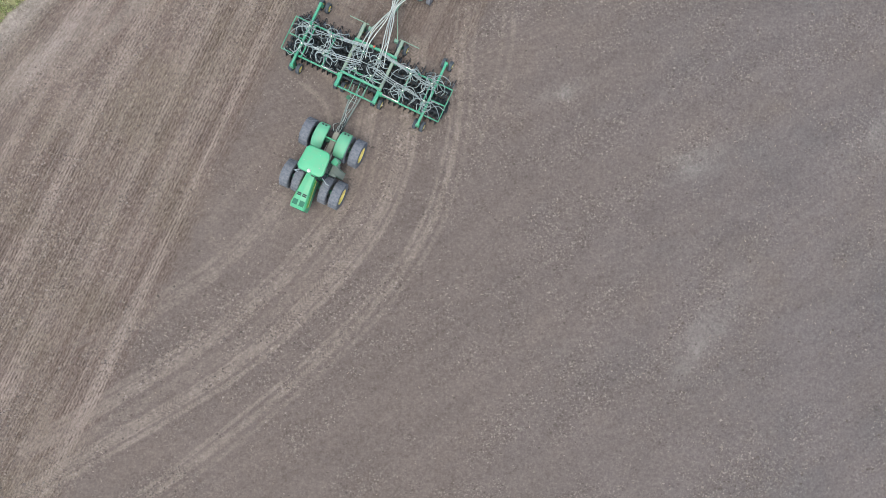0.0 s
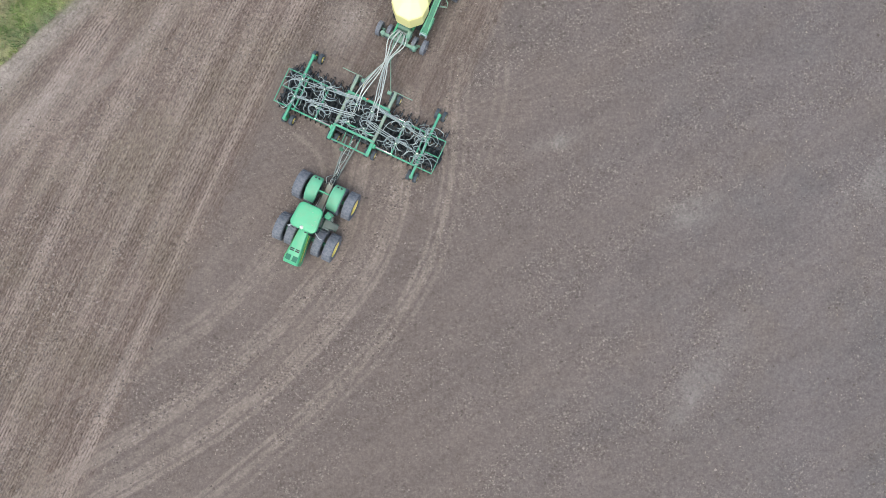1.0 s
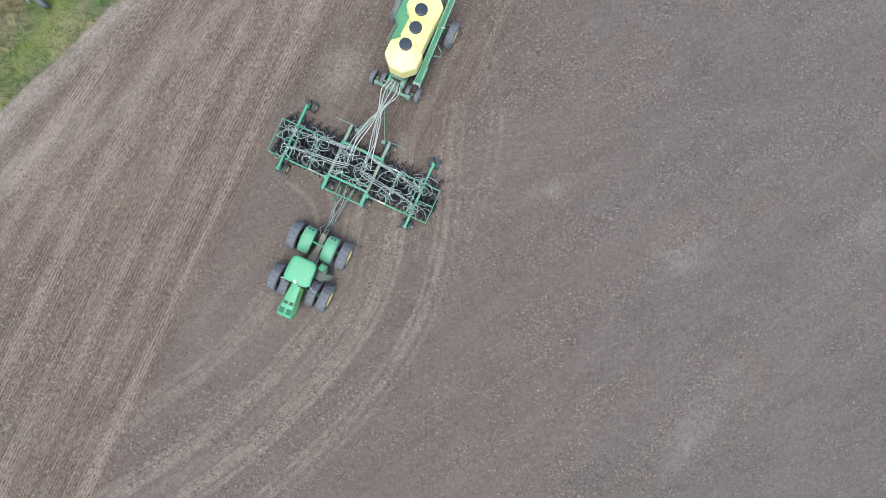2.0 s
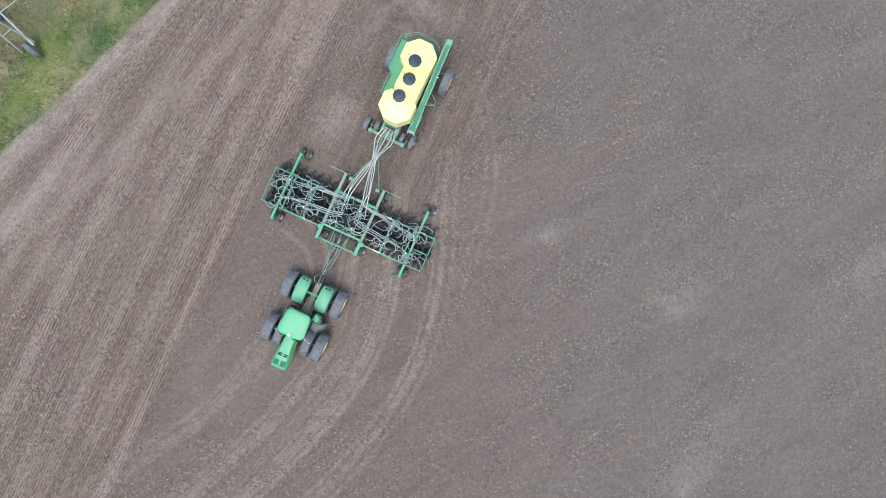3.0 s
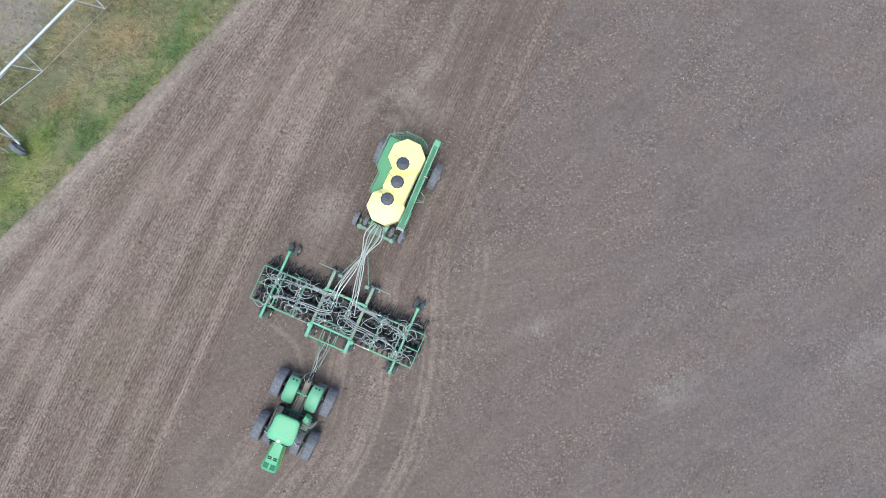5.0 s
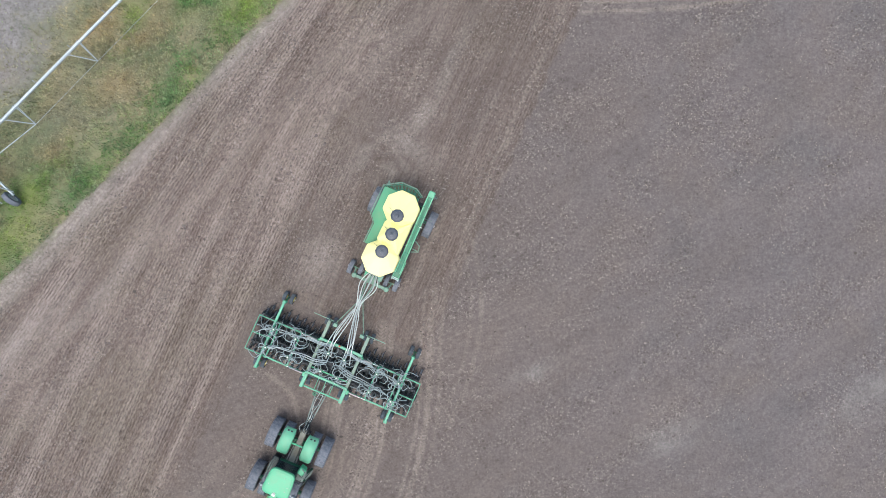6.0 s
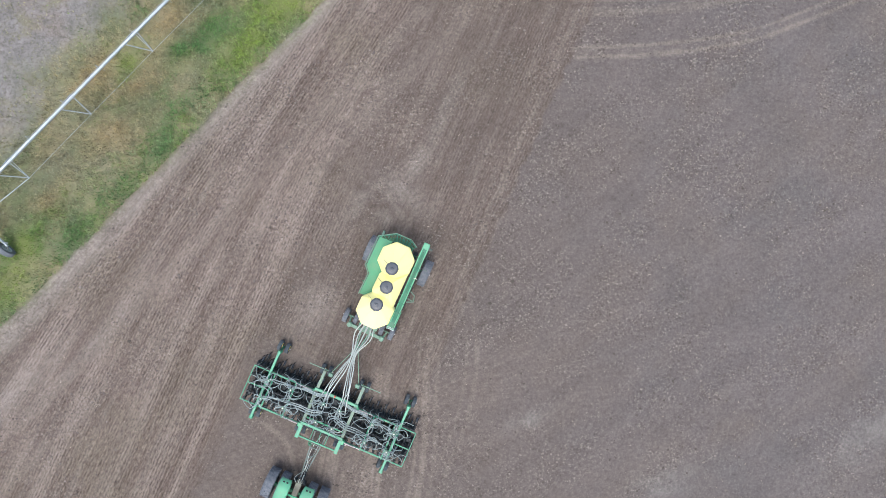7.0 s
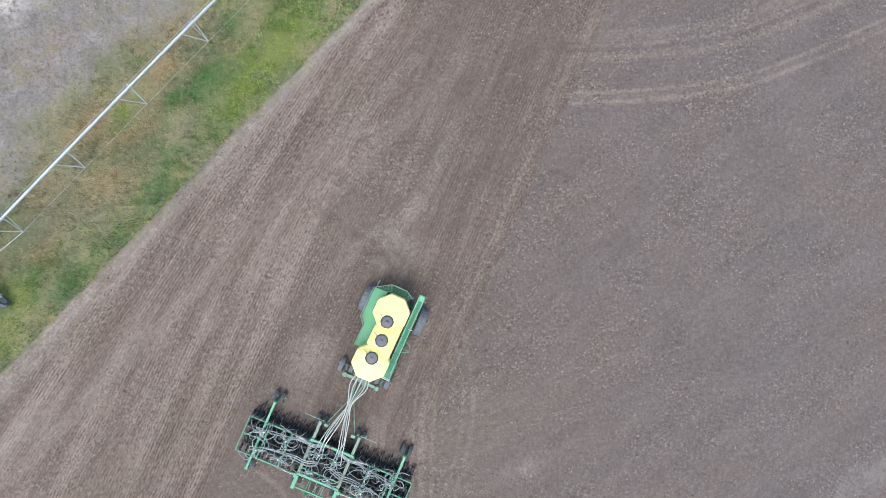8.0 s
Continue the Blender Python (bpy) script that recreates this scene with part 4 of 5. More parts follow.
    tube(bm, [(-0.98, 0.55, 1.6), (-0.98, 0.55, 2.5), (-1.0, 1.75, 2.5), (-1.0, 1.75, 1.6)], 0.026, 6)
    part("handrail", bm, GREY_GREEN, tractor)
    bm = bmesh.new()
    block(bm, (0, 0, 0), (0.46, 0.50, 0.62), Matrix.Translation((0.98, 1.94, 2.05)) @ Matrix.Rotation(radians(-12), 4, "Z"), 0.06)
    part("tool_box", bm, GREEN, tractor)
    bm = bmesh.new()
    block(bm, (-1.0, 1.35, 1.15), (0.5, 1.1, 0.7), None, 0.08)
    part("fuel_tank", bm, BLACK, tractor)
    bm = bmesh.new()
    block(bm, (-0.98, 1.25, 1.58), (0.36, 1.30, 0.05), None, 0.01)
    for k in range(7):
        block(bm, (-0.98, 0.70 + 0.18 * k, 1.62), (0.34, 0.03, 0.03), None, 0)
    part("side_platform", bm, DARK_GREY, tractor, "narrow dark steel walkway")
    for y in (0.62, 1.20, 1.78):
        bm = bmesh.new()
        tube(bm, [(-1.14, y, 1.58), (-1.16, y, 2.40)], 0.022, 6)
        part("rail_post", bm, GREY_GREEN, tractor)
    bm = bmesh.new()
    tube(bm, [(-1.16, 0.60, 2.40), (-1.16, 1.80, 2.40)], 0.026, 6)
    tube(bm, [(-1.16, 0.60, 2.02), (-1.16, 1.80, 2.02)], 0.018, 6)
    part("handrail", bm, GREY_GREEN, tractor)
    # pivot and rear frame
    bm = bmesh.new()
    block(bm, (0, 2.25, 1.05), (0.46, 0.9, 0.5), None, 0.05)
    block(bm, (0, 3.3, 1.10), (0.42, 1.7, 0.36), None, 0.05)
    part("rear_frame", bm, TAN, tractor, "dirty rear frame")
    for s in (-1, 1):
        bm = bmesh.new()
        tube(bm, [(s * 0.32, 1.8, 1.2), (s * 0.30, 2.35, 1.2)], 0.06, 10)
        tube(bm, [(s * 0.30, 2.35, 1.2), (s * 0.28, 2.9, 1.2)], 0.03, 8)
        part("steering_cylinder", bm, STEEL, tractor)
    for y, name in ((0.0, "front_axle"), (3.22, "rear_axle")):
        bm = bmesh.new()
        tube(bm, [(-2.02, y, 0.99), (2.02, y, 0.99)], 0.14, 14)
        part(name, bm, GREEN_DARK, tractor)
    bm = bmesh.new()
    tube(bm, [(-0.55, 3.28, 1.88), (0.55, 3.28, 1.88)], 0.06, 12)
    part("cross_tube", bm, GREEN, tractor)
    # rear fenders, curved over the inner tyres
    for s in (-1, 1):
        bm = bmesh.new()
        ring = []
        for k in range(15):
            w = -1 + 2 * k / 14
            drop = 0.40 * abs(w) ** 2.6
            prof = []
            for x, r in ((-0.43, 0.98), (-0.42, 1.07), (-0.36, 1.115), (0, 1.13), (0.36, 1.115), (0.42, 1.07), (0.43, 0.98), (0.39, 0.97), (0.385, 1.05), (0, 1.09), (-0.385, 1.05), (-0.39, 0.97)):
                prof.append(bm.verts.new((s * 0.83 + x * (1 - 0.22 * abs(w) ** 5), 3.24 + 0.92 * w, 1.00 + r - drop)))
            ring.append(prof)
        for a, b in zip(ring, ring[1:]):
            for k in range(12):
                bm.faces.new((a[k], b[k], b[(k + 1) % 12], a[(k + 1) % 12]))
        bm.faces.new(ring[0]), bm.faces.new(ring[-1][::-1])
        fender = part("rear_fender", bm, GREEN_FADED, tractor, "wide curved green fender", True)
        for k in (-1, 1):
            bm = bmesh.new()
            block(bm, (s * 0.83 + k * 0.12, 3.22 + 0.78, 0.98 + 0.92), (0.14, 0.10, 0.07), None, 0.02)
            part("tail_lamp", bm, BLACK, fender)
    # hitch and hose bundle
    bm = bmesh.new()
    block(bm, (0, 4.15, 0.62), (0.30, 0.9, 0.10), None, 0.02)
    block(bm, (0, 4.02, 0.95), (0.9, 0.16, 0.5), None, 0.03)
    part("hitch", bm, BLACK, tractor)
    rng = random.Random(4)
    for k in range(9):
        x0, x1 = -0.24 + 0.06 * k, 0.02 + rng.uniform(-0.16, 0.16)
        bm = bmesh.new()
        tube(bm, spline([(x0, 3.95, 1.25), (x0 * 1.4 + rng.uniform(-0.1, 0.1), 4.35, 1.42 + rng.uniform(-0.1, 0.15)), (x1, 4.8, 1.0), (x1 * 0.8, 5.3, 0.95)], 6), 0.022, 6)
        part("hydraulic_hose", bm, (HOSE, BLACK, BLACK)[k % 3], tractor, smooth=True)
    for y in (0.0, 3.22):
        for s in (-1, 1):
            make_wheel(tractor, (s * 0.99, y, 0.99), 1.02, 0.62, 24, DARK_GREY, s, 0.25)
            make_wheel(tractor, (s * 1.85, y, 0.99), 1.02, 0.70, 24, YELLOW, s, 0.34)
    return tractor


# ---- the drill: a wide folding seeding bar with openers and hoses ----
def build_drill():
    drill = thing("air_seeder_drill", pose(-5.842, -1.464, 0, 0, 0, -24.2), "wide green folding seeding bar with black openers and grey hoses", "seed drill")
    Z = 1.15

    def green(name, a, b, w=0.12, h=0.12, mat=GREEN_BAR, label="", parent=drill):
        bm = bmesh.new()
        bar(bm, a, b, w, h)
        return part(name, bm, mat, parent, label)

    # long cross bars of the wings and the centre, three ranks
    for y, z in ((-0.36, Z), (0.87, Z - 0.08), (2.12, Z)):
        for s in (-1, 1):
            green("wing_bar", (s * 1.62, y, z), (s * 4.74, y, z), 0.11, 0.11, GREEN_BAR if y < 0 or y > 2 else BLACK)
            green("end_bar", (s * 4.96, y, z), (s * 6.03, y, z), 0.08, 0.08)
        green("centre_bar", (-1.33, y, z - 0.02), (1.33, y, z - 0.02), 0.12, 0.12, BLACK)
    for s in (-1, 1):
        green("end_rail", (s * 6.06, -0.40, Z + 0.02), (s * 6.06, 2.16, Z + 0.02), 0.06, 0.06)
        beam = green("wing_beam", (s * 4.85, -1.27, Z + 0.15), (s * 4.85, 3.70, Z + 0.15), 0.17, 0.17, GREEN_BAR, "heavy green wing beam")
        green("inner_beam", (s * 4.50, -0.42, Z + 0.12), (s * 4.50, 2.16, Z + 0.12), 0.10, 0.10)
        green("short_beam", (s * 2.92, -0.42, Z + 0.13), (s * 2.92, 2.16, Z + 0.13), 0.11, 0.11)
        main = green("main_beam", (s * 1.45, -1.22, Z + 0.20), (s * 1.45, -0.25, Z + 0.20), 0.24, 0.24, GREEN_BAR, "green front of the main beam")
        green("walkway_beam", (s * 1.45, -0.24, Z + 0.20), (s * 1.45, 3.72, Z + 0.20), 0.21, 0.21, BEAM, "dusty pale green main beam")
        green("rear_bar", (s * 1.20, 3.76, Z + 0.1), (s * 2.68, 3.76, Z + 0.1), 0.06, 0.06, GREEN_DULL, "thin marker bar")
        for y in (-0.36, 2.12):
            bm = bmesh.new()
            block(bm, (s * 1.60, y, Z + 0.08), (0.22, 0.30, 0.34), None, 0.03)
            part("fold_hinge", bm, GREEN, drill)
            bm = bmesh.new()
            tube(bm, [(s * 1.75, y + 0.02, Z + 0.22), (s * 2.45, y + 0.02, Z + 0.20)], 0.05, 10)
            part("fold_cylinder", bm, STEEL, drill, "pale hydraulic cylinder")
            bm = bmesh.new()
            tube(bm, [(s * 2.40, y + 0.02, Z + 0.20), (s * 2.95, y + 0.02, Z + 0.18)], 0.028, 8)
            part("cylinder_rod", bm, CHROME, drill, "bright chromed rod")
        for y in (-1.20, 3.62):
            bm = bmesh.new()
            block(bm, (s * 4.85, y, Z - 0.04), (0.25, 0.20, 0.46), None, 0.03)
            part("wheel_bracket", bm, GREEN, drill)
    # centre cross pieces, front and rear, and the step frame ahead of them
    green("front_cross", (-1.55, -0.12, Z + 0.30), (1.55, -0.12, Z + 0.30), 0.16, 0.16, GREEN_BAR, "green cross beam")
    green("rear_cross", (-1.60, 2.36, Z + 0.30), (1.60, 2.36, Z + 0.30), 0.18, 0.18, GREEN_BAR, "green cross beam")
    green("lower_cross", (-1.33, 0.30, Z + 0.18), (1.33, 0.30, Z + 0.18), 0.09, 0.09, GREEN)
    green("step_bar", (-1.45, -1.12, Z + 0.08), (1.45, -1.12, Z + 0.08), 0.10, 0.10)
    for x in (-0.55, 0.0, 0.55):
        green("step_strut", (x, -1.05, Z + 0.06), (x, -0.22, Z + 0.16), 0.05, 0.05)
    bm = bmesh.new()
    lathe(bm, [(0.07, 0.0), (0.08, 0.05), (0.07, 0.14), (0.03, 0.17)], 10, Matrix.Translation((-0.12, 2.40, Z + 0.39)) @ Matrix.Rotation(radians(-90), 4, "Y"))
    part("valve_cap", bm, RED, drill, "small red cap")
    # drawbar, a lattice tongue to the tractor
    for s in (-1, 1):
        green("drawbar_rail", (s * 0.44, -0.45, Z - 0.25), (s * 0.06, -4.15, 0.72), 0.09, 0.12, GREY_GREEN, "grey-green drawbar rail")
    for k, y in enumerate((-1.35, -1.62, -2.25, -2.75, -3.3)):
        w = 0.44 - 0.38 * (-0.45 - y) / 3.7
        skew = 0.0 if k < 2 else 0.22 * (-1) ** k
        green("lattice", (-w, y - skew, 0.86 + 0.05 * (y + 4)), (w, y + skew, 0.86 + 0.05 * (y + 4)), 0.06, 0.06, GREY_GREEN)
    for k in range(3):
        ph = 1.3 * k
        bm = bmesh.new()
        tube(bm, spline([(0.22 * math.sin(ph + 1.1 * w) * (1 - 0.14 * w), -0.6 - 0.72 * w, Z - 0.08 - 0.05 * w + 0.06 * math.sin(ph + 2 * w)) for w in range(6)], 6), 0.020, 6)
        part("hydraulic_hose", bm, (HOSE, BLACK)[k % 2], drill, smooth=True)
    bm = bmesh.new()
    lathe(bm, [(0.17, -0.03), (0.17, 0.03), (0.10, 0.03), (0.10, -0.03)], 18, Matrix.Translation((0, -4.22, 0.72)) @ Matrix.Rotation(radians(90), 4, "Y"), caps=False)
    block(bm, (0, -4.08, 0.72), (0.2, 0.22, 0.1), None, 0.02)
    part("hitch_eye", bm, BLACK, drill)
    bm = bmesh.new()
    tube(bm, [(-0.42, -1.45, 0.45), (-0.42, -1.45, 1.15)], 0.05, 8)
    lathe(bm, [(0.15, -0.03), (0.16, 0.0), (0.15, 0.03)], 16, Matrix.Translation((-0.42, -1.45, 0.9)) @ Matrix.Rotation(radians(90), 4, "Y"))
    part("parking_jack", bm, GREEN_DARK, drill)
    # gauge and transport wheels in pairs
    spots = [(s * 4.85 + o, y) for s in (-1, 1) for o in (-0.27, 0.27) for y in (-0.98, 3.88)]
    spots += [(s * 1.45 + o, y) for s in (-1, 1) for o in (-0.26, 0.26) for y in (-0.80, 3.55)]
    first = None
    for x, y in spots:
        if first is None:
            first = make_wheel(drill, (x, y, 0.37), 0.39, 0.27, 0, YELLOW, 1, 0.12, RUBBER_DARK)
        else:
            again(first, drill, Matrix.Translation((x, y, 0.37)))
    for s in (-1, 1):
        for y in (-0.98, 3.88):
            bm = bmesh.new()
            tube(bm, [(s * 4.85 - 0.3, y, 0.37), (s * 4.85 + 0.3, y, 0.37)], 0.05, 8)
            bar(bm, (s * 4.85, y, 0.37), (s * 4.85, y - math.copysign(0.24, y), Z), 0.12, 0.10)
            part("wheel_leg", bm, GREEN_DARK, drill)
        for y in (-0.80, 3.55):
            bm = bmesh.new()
            tube(bm, [(s * 1.45 - 0.3, y, 0.37), (s * 1.45 + 0.3, y, 0.37)], 0.05, 8)
            bar(bm, (s * 1.45, y, 0.37), (s * 1.45, y, Z + 0.1), 0.12, 0.10)
            part("wheel_leg", bm, GREEN_DARK, drill)
    # openers on three ranks: shank, boot, and a trailing press wheel
    bm = bmesh.new()
    pts = spline([(0, 0.04, Z - 0.15), (0, 0.28, Z - 0.08), (0, 0.46, Z - 0.22), (0, 0.30, 0.42), (0, 0.16, 0.10)], 5)
    for a, b in zip(pts, pts[1:]):
        bar(bm, a, b, 0.05, 0.035, 0)
    block(bm, (0, 0.14, 0.10), (0.10, 0.24, 0.26), None, 0.02)
    block(bm, (0.02, 0.52, 0.50), (0.16, 0.62, 0.14), None, 0.03)
    bar(bm, (0, 0.30, 0.46), (0.0, 0.74, 0.34), 0.07, 0.06, 0.008)
    tube(bm, spline([(0.05, 0.60, 0.40), (0.07, 0.84, 0.78), (0.08, 1.08, 0.66), (0.08, 1.12, 0.36)], 4), 0.020, 6)
    block(bm, (0, 0.06, Z - 0.14), (0.18, 0.22, 0.20), None, 0.02)
    opener = part("row_opener", bm, BLACK, drill, "black sprung opener")
    bm = bmesh.new()
    lathe(bm, [(0.10, -0.04), (0.21, -0.07), (0.24, 0.0), (0.21, 0.07), (0.10, 0.04)], 18)
    press = part("press_wheel", bm, BLACK, opener)
    press.matrix_basis = Matrix.Translation((-0.09, 0.70, 0.235))
    again(press, opener, Matrix.Translation((0.13, 0.76, 0.235)))
    bm = bmesh.new()
    lathe(bm, [(0.23, -0.006), (0.23, 0.006)], 20)
    disc = part("coulter_disc", bm, BLACK, opener)
    disc.matrix_basis = Matrix.Translation((-0.06, 0.08, 0.20)) @ Matrix.Rotation(radians(5), 4, "Z")
    # the rear rank carries light sprung tines in place of openers
    bm = bmesh.new()
    for dx, far in ((-0.20, 0.50), (0.0, 0.70), (0.18, 0.90)):
        bar(bm, (dx, 0.0, Z - 0.15), (dx, far - 0.12, 0.42), 0.04, 0.05, 0)
        tube(bm, spline([(dx, far - 0.12, 0.40), (dx + 0.01, far - 0.05, 0.54), (dx + 0.02, far + 0.04, 0.54), (dx + 0.03, far + 0.07, 0.38), (dx + 0.02, far + 0.02, 0.03)], 4), 0.024, 6)
    block(bm, (0, 0.04, Z - 0.14), (0.40, 0.20, 0.18), None, 0.02)
    tine = part("sprung_tine", bm, BLACK, drill, "pair of black sprung tines")
    # small wheels added under the tines to give the shady zone behind the bar
    bm = bmesh.new()
    lathe(bm, [(0.08, -0.03), (0.16, -0.05), (0.19, 0.0), (0.16, 0.05), (0.08, 0.03)], 18)
    roller = part("press_wheel", bm, RUBBER, tine)
    roller.matrix_basis = Matrix.Translation((-0.15, 0.30, 0.185))
    again(roller, tine, Matrix.Translation((0.15, 0.62, 0.185)))
    places = [((i - 14.5) * 0.403 + o, y) for y, o in ((-0.34, 0.0), (0.58, 0.12), (1.40, -0.12)) for i in range(30)]
    # an extra rank added to fill and darken the inside of the bar
    between = [((i - 14.5) * 0.403 + 0.2, 0.14) for i in range(30)]
    rear = [((i - 9.5) * 0.603, 2.14) for i in range(20)]
    opener.matrix_basis = Matrix.Translation((*places[0], 0))
    for p in places[1:] + between:
        again(opener, drill, Matrix.Translation((*p, 0)))
    tine.matrix_basis = Matrix.Translation((*rear[0], 0))
    for p in rear[1:]:
        again(tine, drill, Matrix.Translation((*p, 0)))
    places += rear
    # distribution towers and the hoses that run from them down to the openers
    rng = random.Random(11)
    towers = [(x, y) for x in (-4.66, -3.04, -0.62, 0.57, 2.99, 4.62) for y in (0.38, 1.70)]
    for tx, ty in towers:
        bm = bmesh.new()
        lathe(bm, [(0.035, 0.0), (0.035, 0.55), (0.11, 0.56), (0.12, 0.64), (0.06, 0.68), (0.05, 0.70)], 12, Matrix.Translation((tx, ty, Z)) @ Matrix.Rotation(radians(-90), 4, "Y"))
        tower = part("distribution_tower", bm, GREEN_DULL, drill, "seed distribution tower")
        bm = bmesh.new()
        lathe(bm, [(0.048, 0.0), (0.05, 0.02), (0.03, 0.045)], 10, Matrix.Translation((tx, ty, Z + 0.69)) @ Matrix.Rotation(radians(-90), 4, "Y"))
        part("tower_cap", bm, WHITE, tower, "white cap")
    used = {}
    for px, py in places:
        order = sorted(towers, key=lambda t: abs(t[0] - px) + 0.5 * abs(t[1] - py) + 0.12 * used.get(t, 0))
        tx, ty = order[0]
        used[(tx, ty)] = used.get((tx, ty), 0) + 1
        dx, dy = px - tx, py + 0.2 - ty
        a, reach = math.atan2(dy, dx), max(math.hypot(dx, dy), 0.45)
        bow = rng.choice((-1, 1)) * rng.uniform(0.15, 1.05)
        side = Vector((-math.sin(a), math.cos(a), 0)) * rng.uniform(-0.24, 0.24)
        p0 = Vector((tx + 0.11 * math.cos(a + bow) + rng.uniform(-0.13, 0.13), ty + 0.11 * math.sin(a + bow) + rng.uniform(-0.10, 0.10), Z + 0.52))
        p1 = Vector((tx + 0.45 * reach * math.cos(a + bow), ty + 0.45 * reach * math.sin(a + bow), Z + 0.62 + rng.uniform(-0.12, 0.06)))
        pm = Vector((tx + 0.78 * reach * math.cos(a + 0.6 * bow), ty + 0.78 * reach * math.sin(a + 0.6 * bow), Z + 0.42 + rng.uniform(-0.1, 0.1))) + side
        p2 = Vector((tx + 1.05 * reach * math.cos(a + 0.2 * bow), ty + 1.05 * reach * math.sin(a + 0.2 * bow), Z + 0.12 + rng.uniform(-0.1, 0.12))) - 0.6 * side
        p3 = Vector((px, py + 0.26, 0.62))
        bm = bmesh.new()
        tube(bm, spline([p0, p1, pm, p2, p3], 6), 0.024, 7)
        part("seed_hose", bm, SEED_HOSE, drill, smooth=True)
    # a few loose loops that lie over the bars
    for tx, ty in towers:
        for k in range(6):
            a = rng.uniform(0, 2 * math.pi)
            r, way = rng.uniform(0.35, 0.95), rng.choice((-1, 1))
            bend = rng.uniform(0.6, 2.0)
            ctrl = [(tx + r * f * math.cos(a + way * w * bend), ty + 0.8 * r * f * math.sin(a + way * w * bend), z) for f, w, z in ((0.14, 0, Z + 0.58), (0.50, 0.05, Z + 0.66), (0.90, 0.40, Z + 0.52), (1.05, 0.85, Z + 0.22), (0.95, 1.15, Z - 0.25))]
            bm = bmesh.new()
            tube(bm, spline(ctrl, 6), 0.027, 7)
            part("seed_hose", bm, SEED_HOSE, drill, smooth=True)
    # supply hoses running along the bars from the middle out to the wings
    for s in (-1, 1):
        for k, (y0, y1, far) in enumerate(((1.95, 1.80, 4.62), (2.10, 1.92, 3.04), (2.02, 1.70, 4.30), (0.75, 0.55, 4.62), (0.60, 0.45, 3.04), (0.88, 0.68, 4.10))):
            bm = bmesh.new()
            tube(bm, spline([(s * 0.45, y0 + 0.25, Z + 0.34), (s * 1.3, y0 + 0.05, Z + 0.46), (s * 2.2, y0 - 0.02, Z + 0.22), (s * (far - 0.5), y1, Z + 0.20), (s * far, y1 - 0.08, Z + 0.28)], 8), 0.034, 8)
            part("supply_hose", bm, SEED_HOSE, drill, "thick pale supply hose", True)
    # black hydraulic lines over the middle
    for k in range(44):
        x0, y0 = rng.uniform(-1.25, 1.25), rng.uniform(-0.1, 2.2)
        a = rng.uniform(0, 2 * math.pi)
        ctrl = [(x0 + 0.35 * w * math.cos(a + 0.4 * w), y0 + 0.35 * w * math.sin(a + 0.5 * w), Z + rng.uniform(0.0, 0.28)) for w in (-1.5, -0.6, 0.3, 1.2)]
        bm = bmesh.new()
        tube(bm, spline(ctrl, 6), 0.024, 6)
        part("hydraulic_hose", bm, BLACK, drill, smooth=True)
    # black blocks added to darken the middle of the bar
    for x, y in ((-0.05, 1.0), (-0.75, 1.05), (0.72, 0.95), (0.0, 1.95), (0.05, 0.05)):
        bm = bmesh.new()
        block(bm, (x, y, Z - 0.05), (0.55, 0.42, 0.3), None, 0.04)
        part("valve_block", bm, BLACK, drill)
    for s in (-1, 1):
        for y in (0.25, 1.50):
            bm = bmesh.new()
            bar(bm, (s * 1.6, y, Z - 0.22), (s * 5.95, y, Z - 0.22), 0.14, 0.12)
            part("rank_tube", bm, BLACK, drill)
    # tow arms to the cart
    for s in (-1, 1):
        green("tow_arm", (s * 1.05, 3.62, Z - 0.15), (-0.09, 6.05, 0.85), 0.06, 0.06, GREEN_DULL)
    for s in (-1, 1):
        bm = bmesh.new()
        block(bm, (s * 1.0, 3.55, Z + 0.02), (0.3, 0.24, 0.3), None, 0.03)
        part("tow_bracket", bm, GREEN_DULL, drill)
    return drill


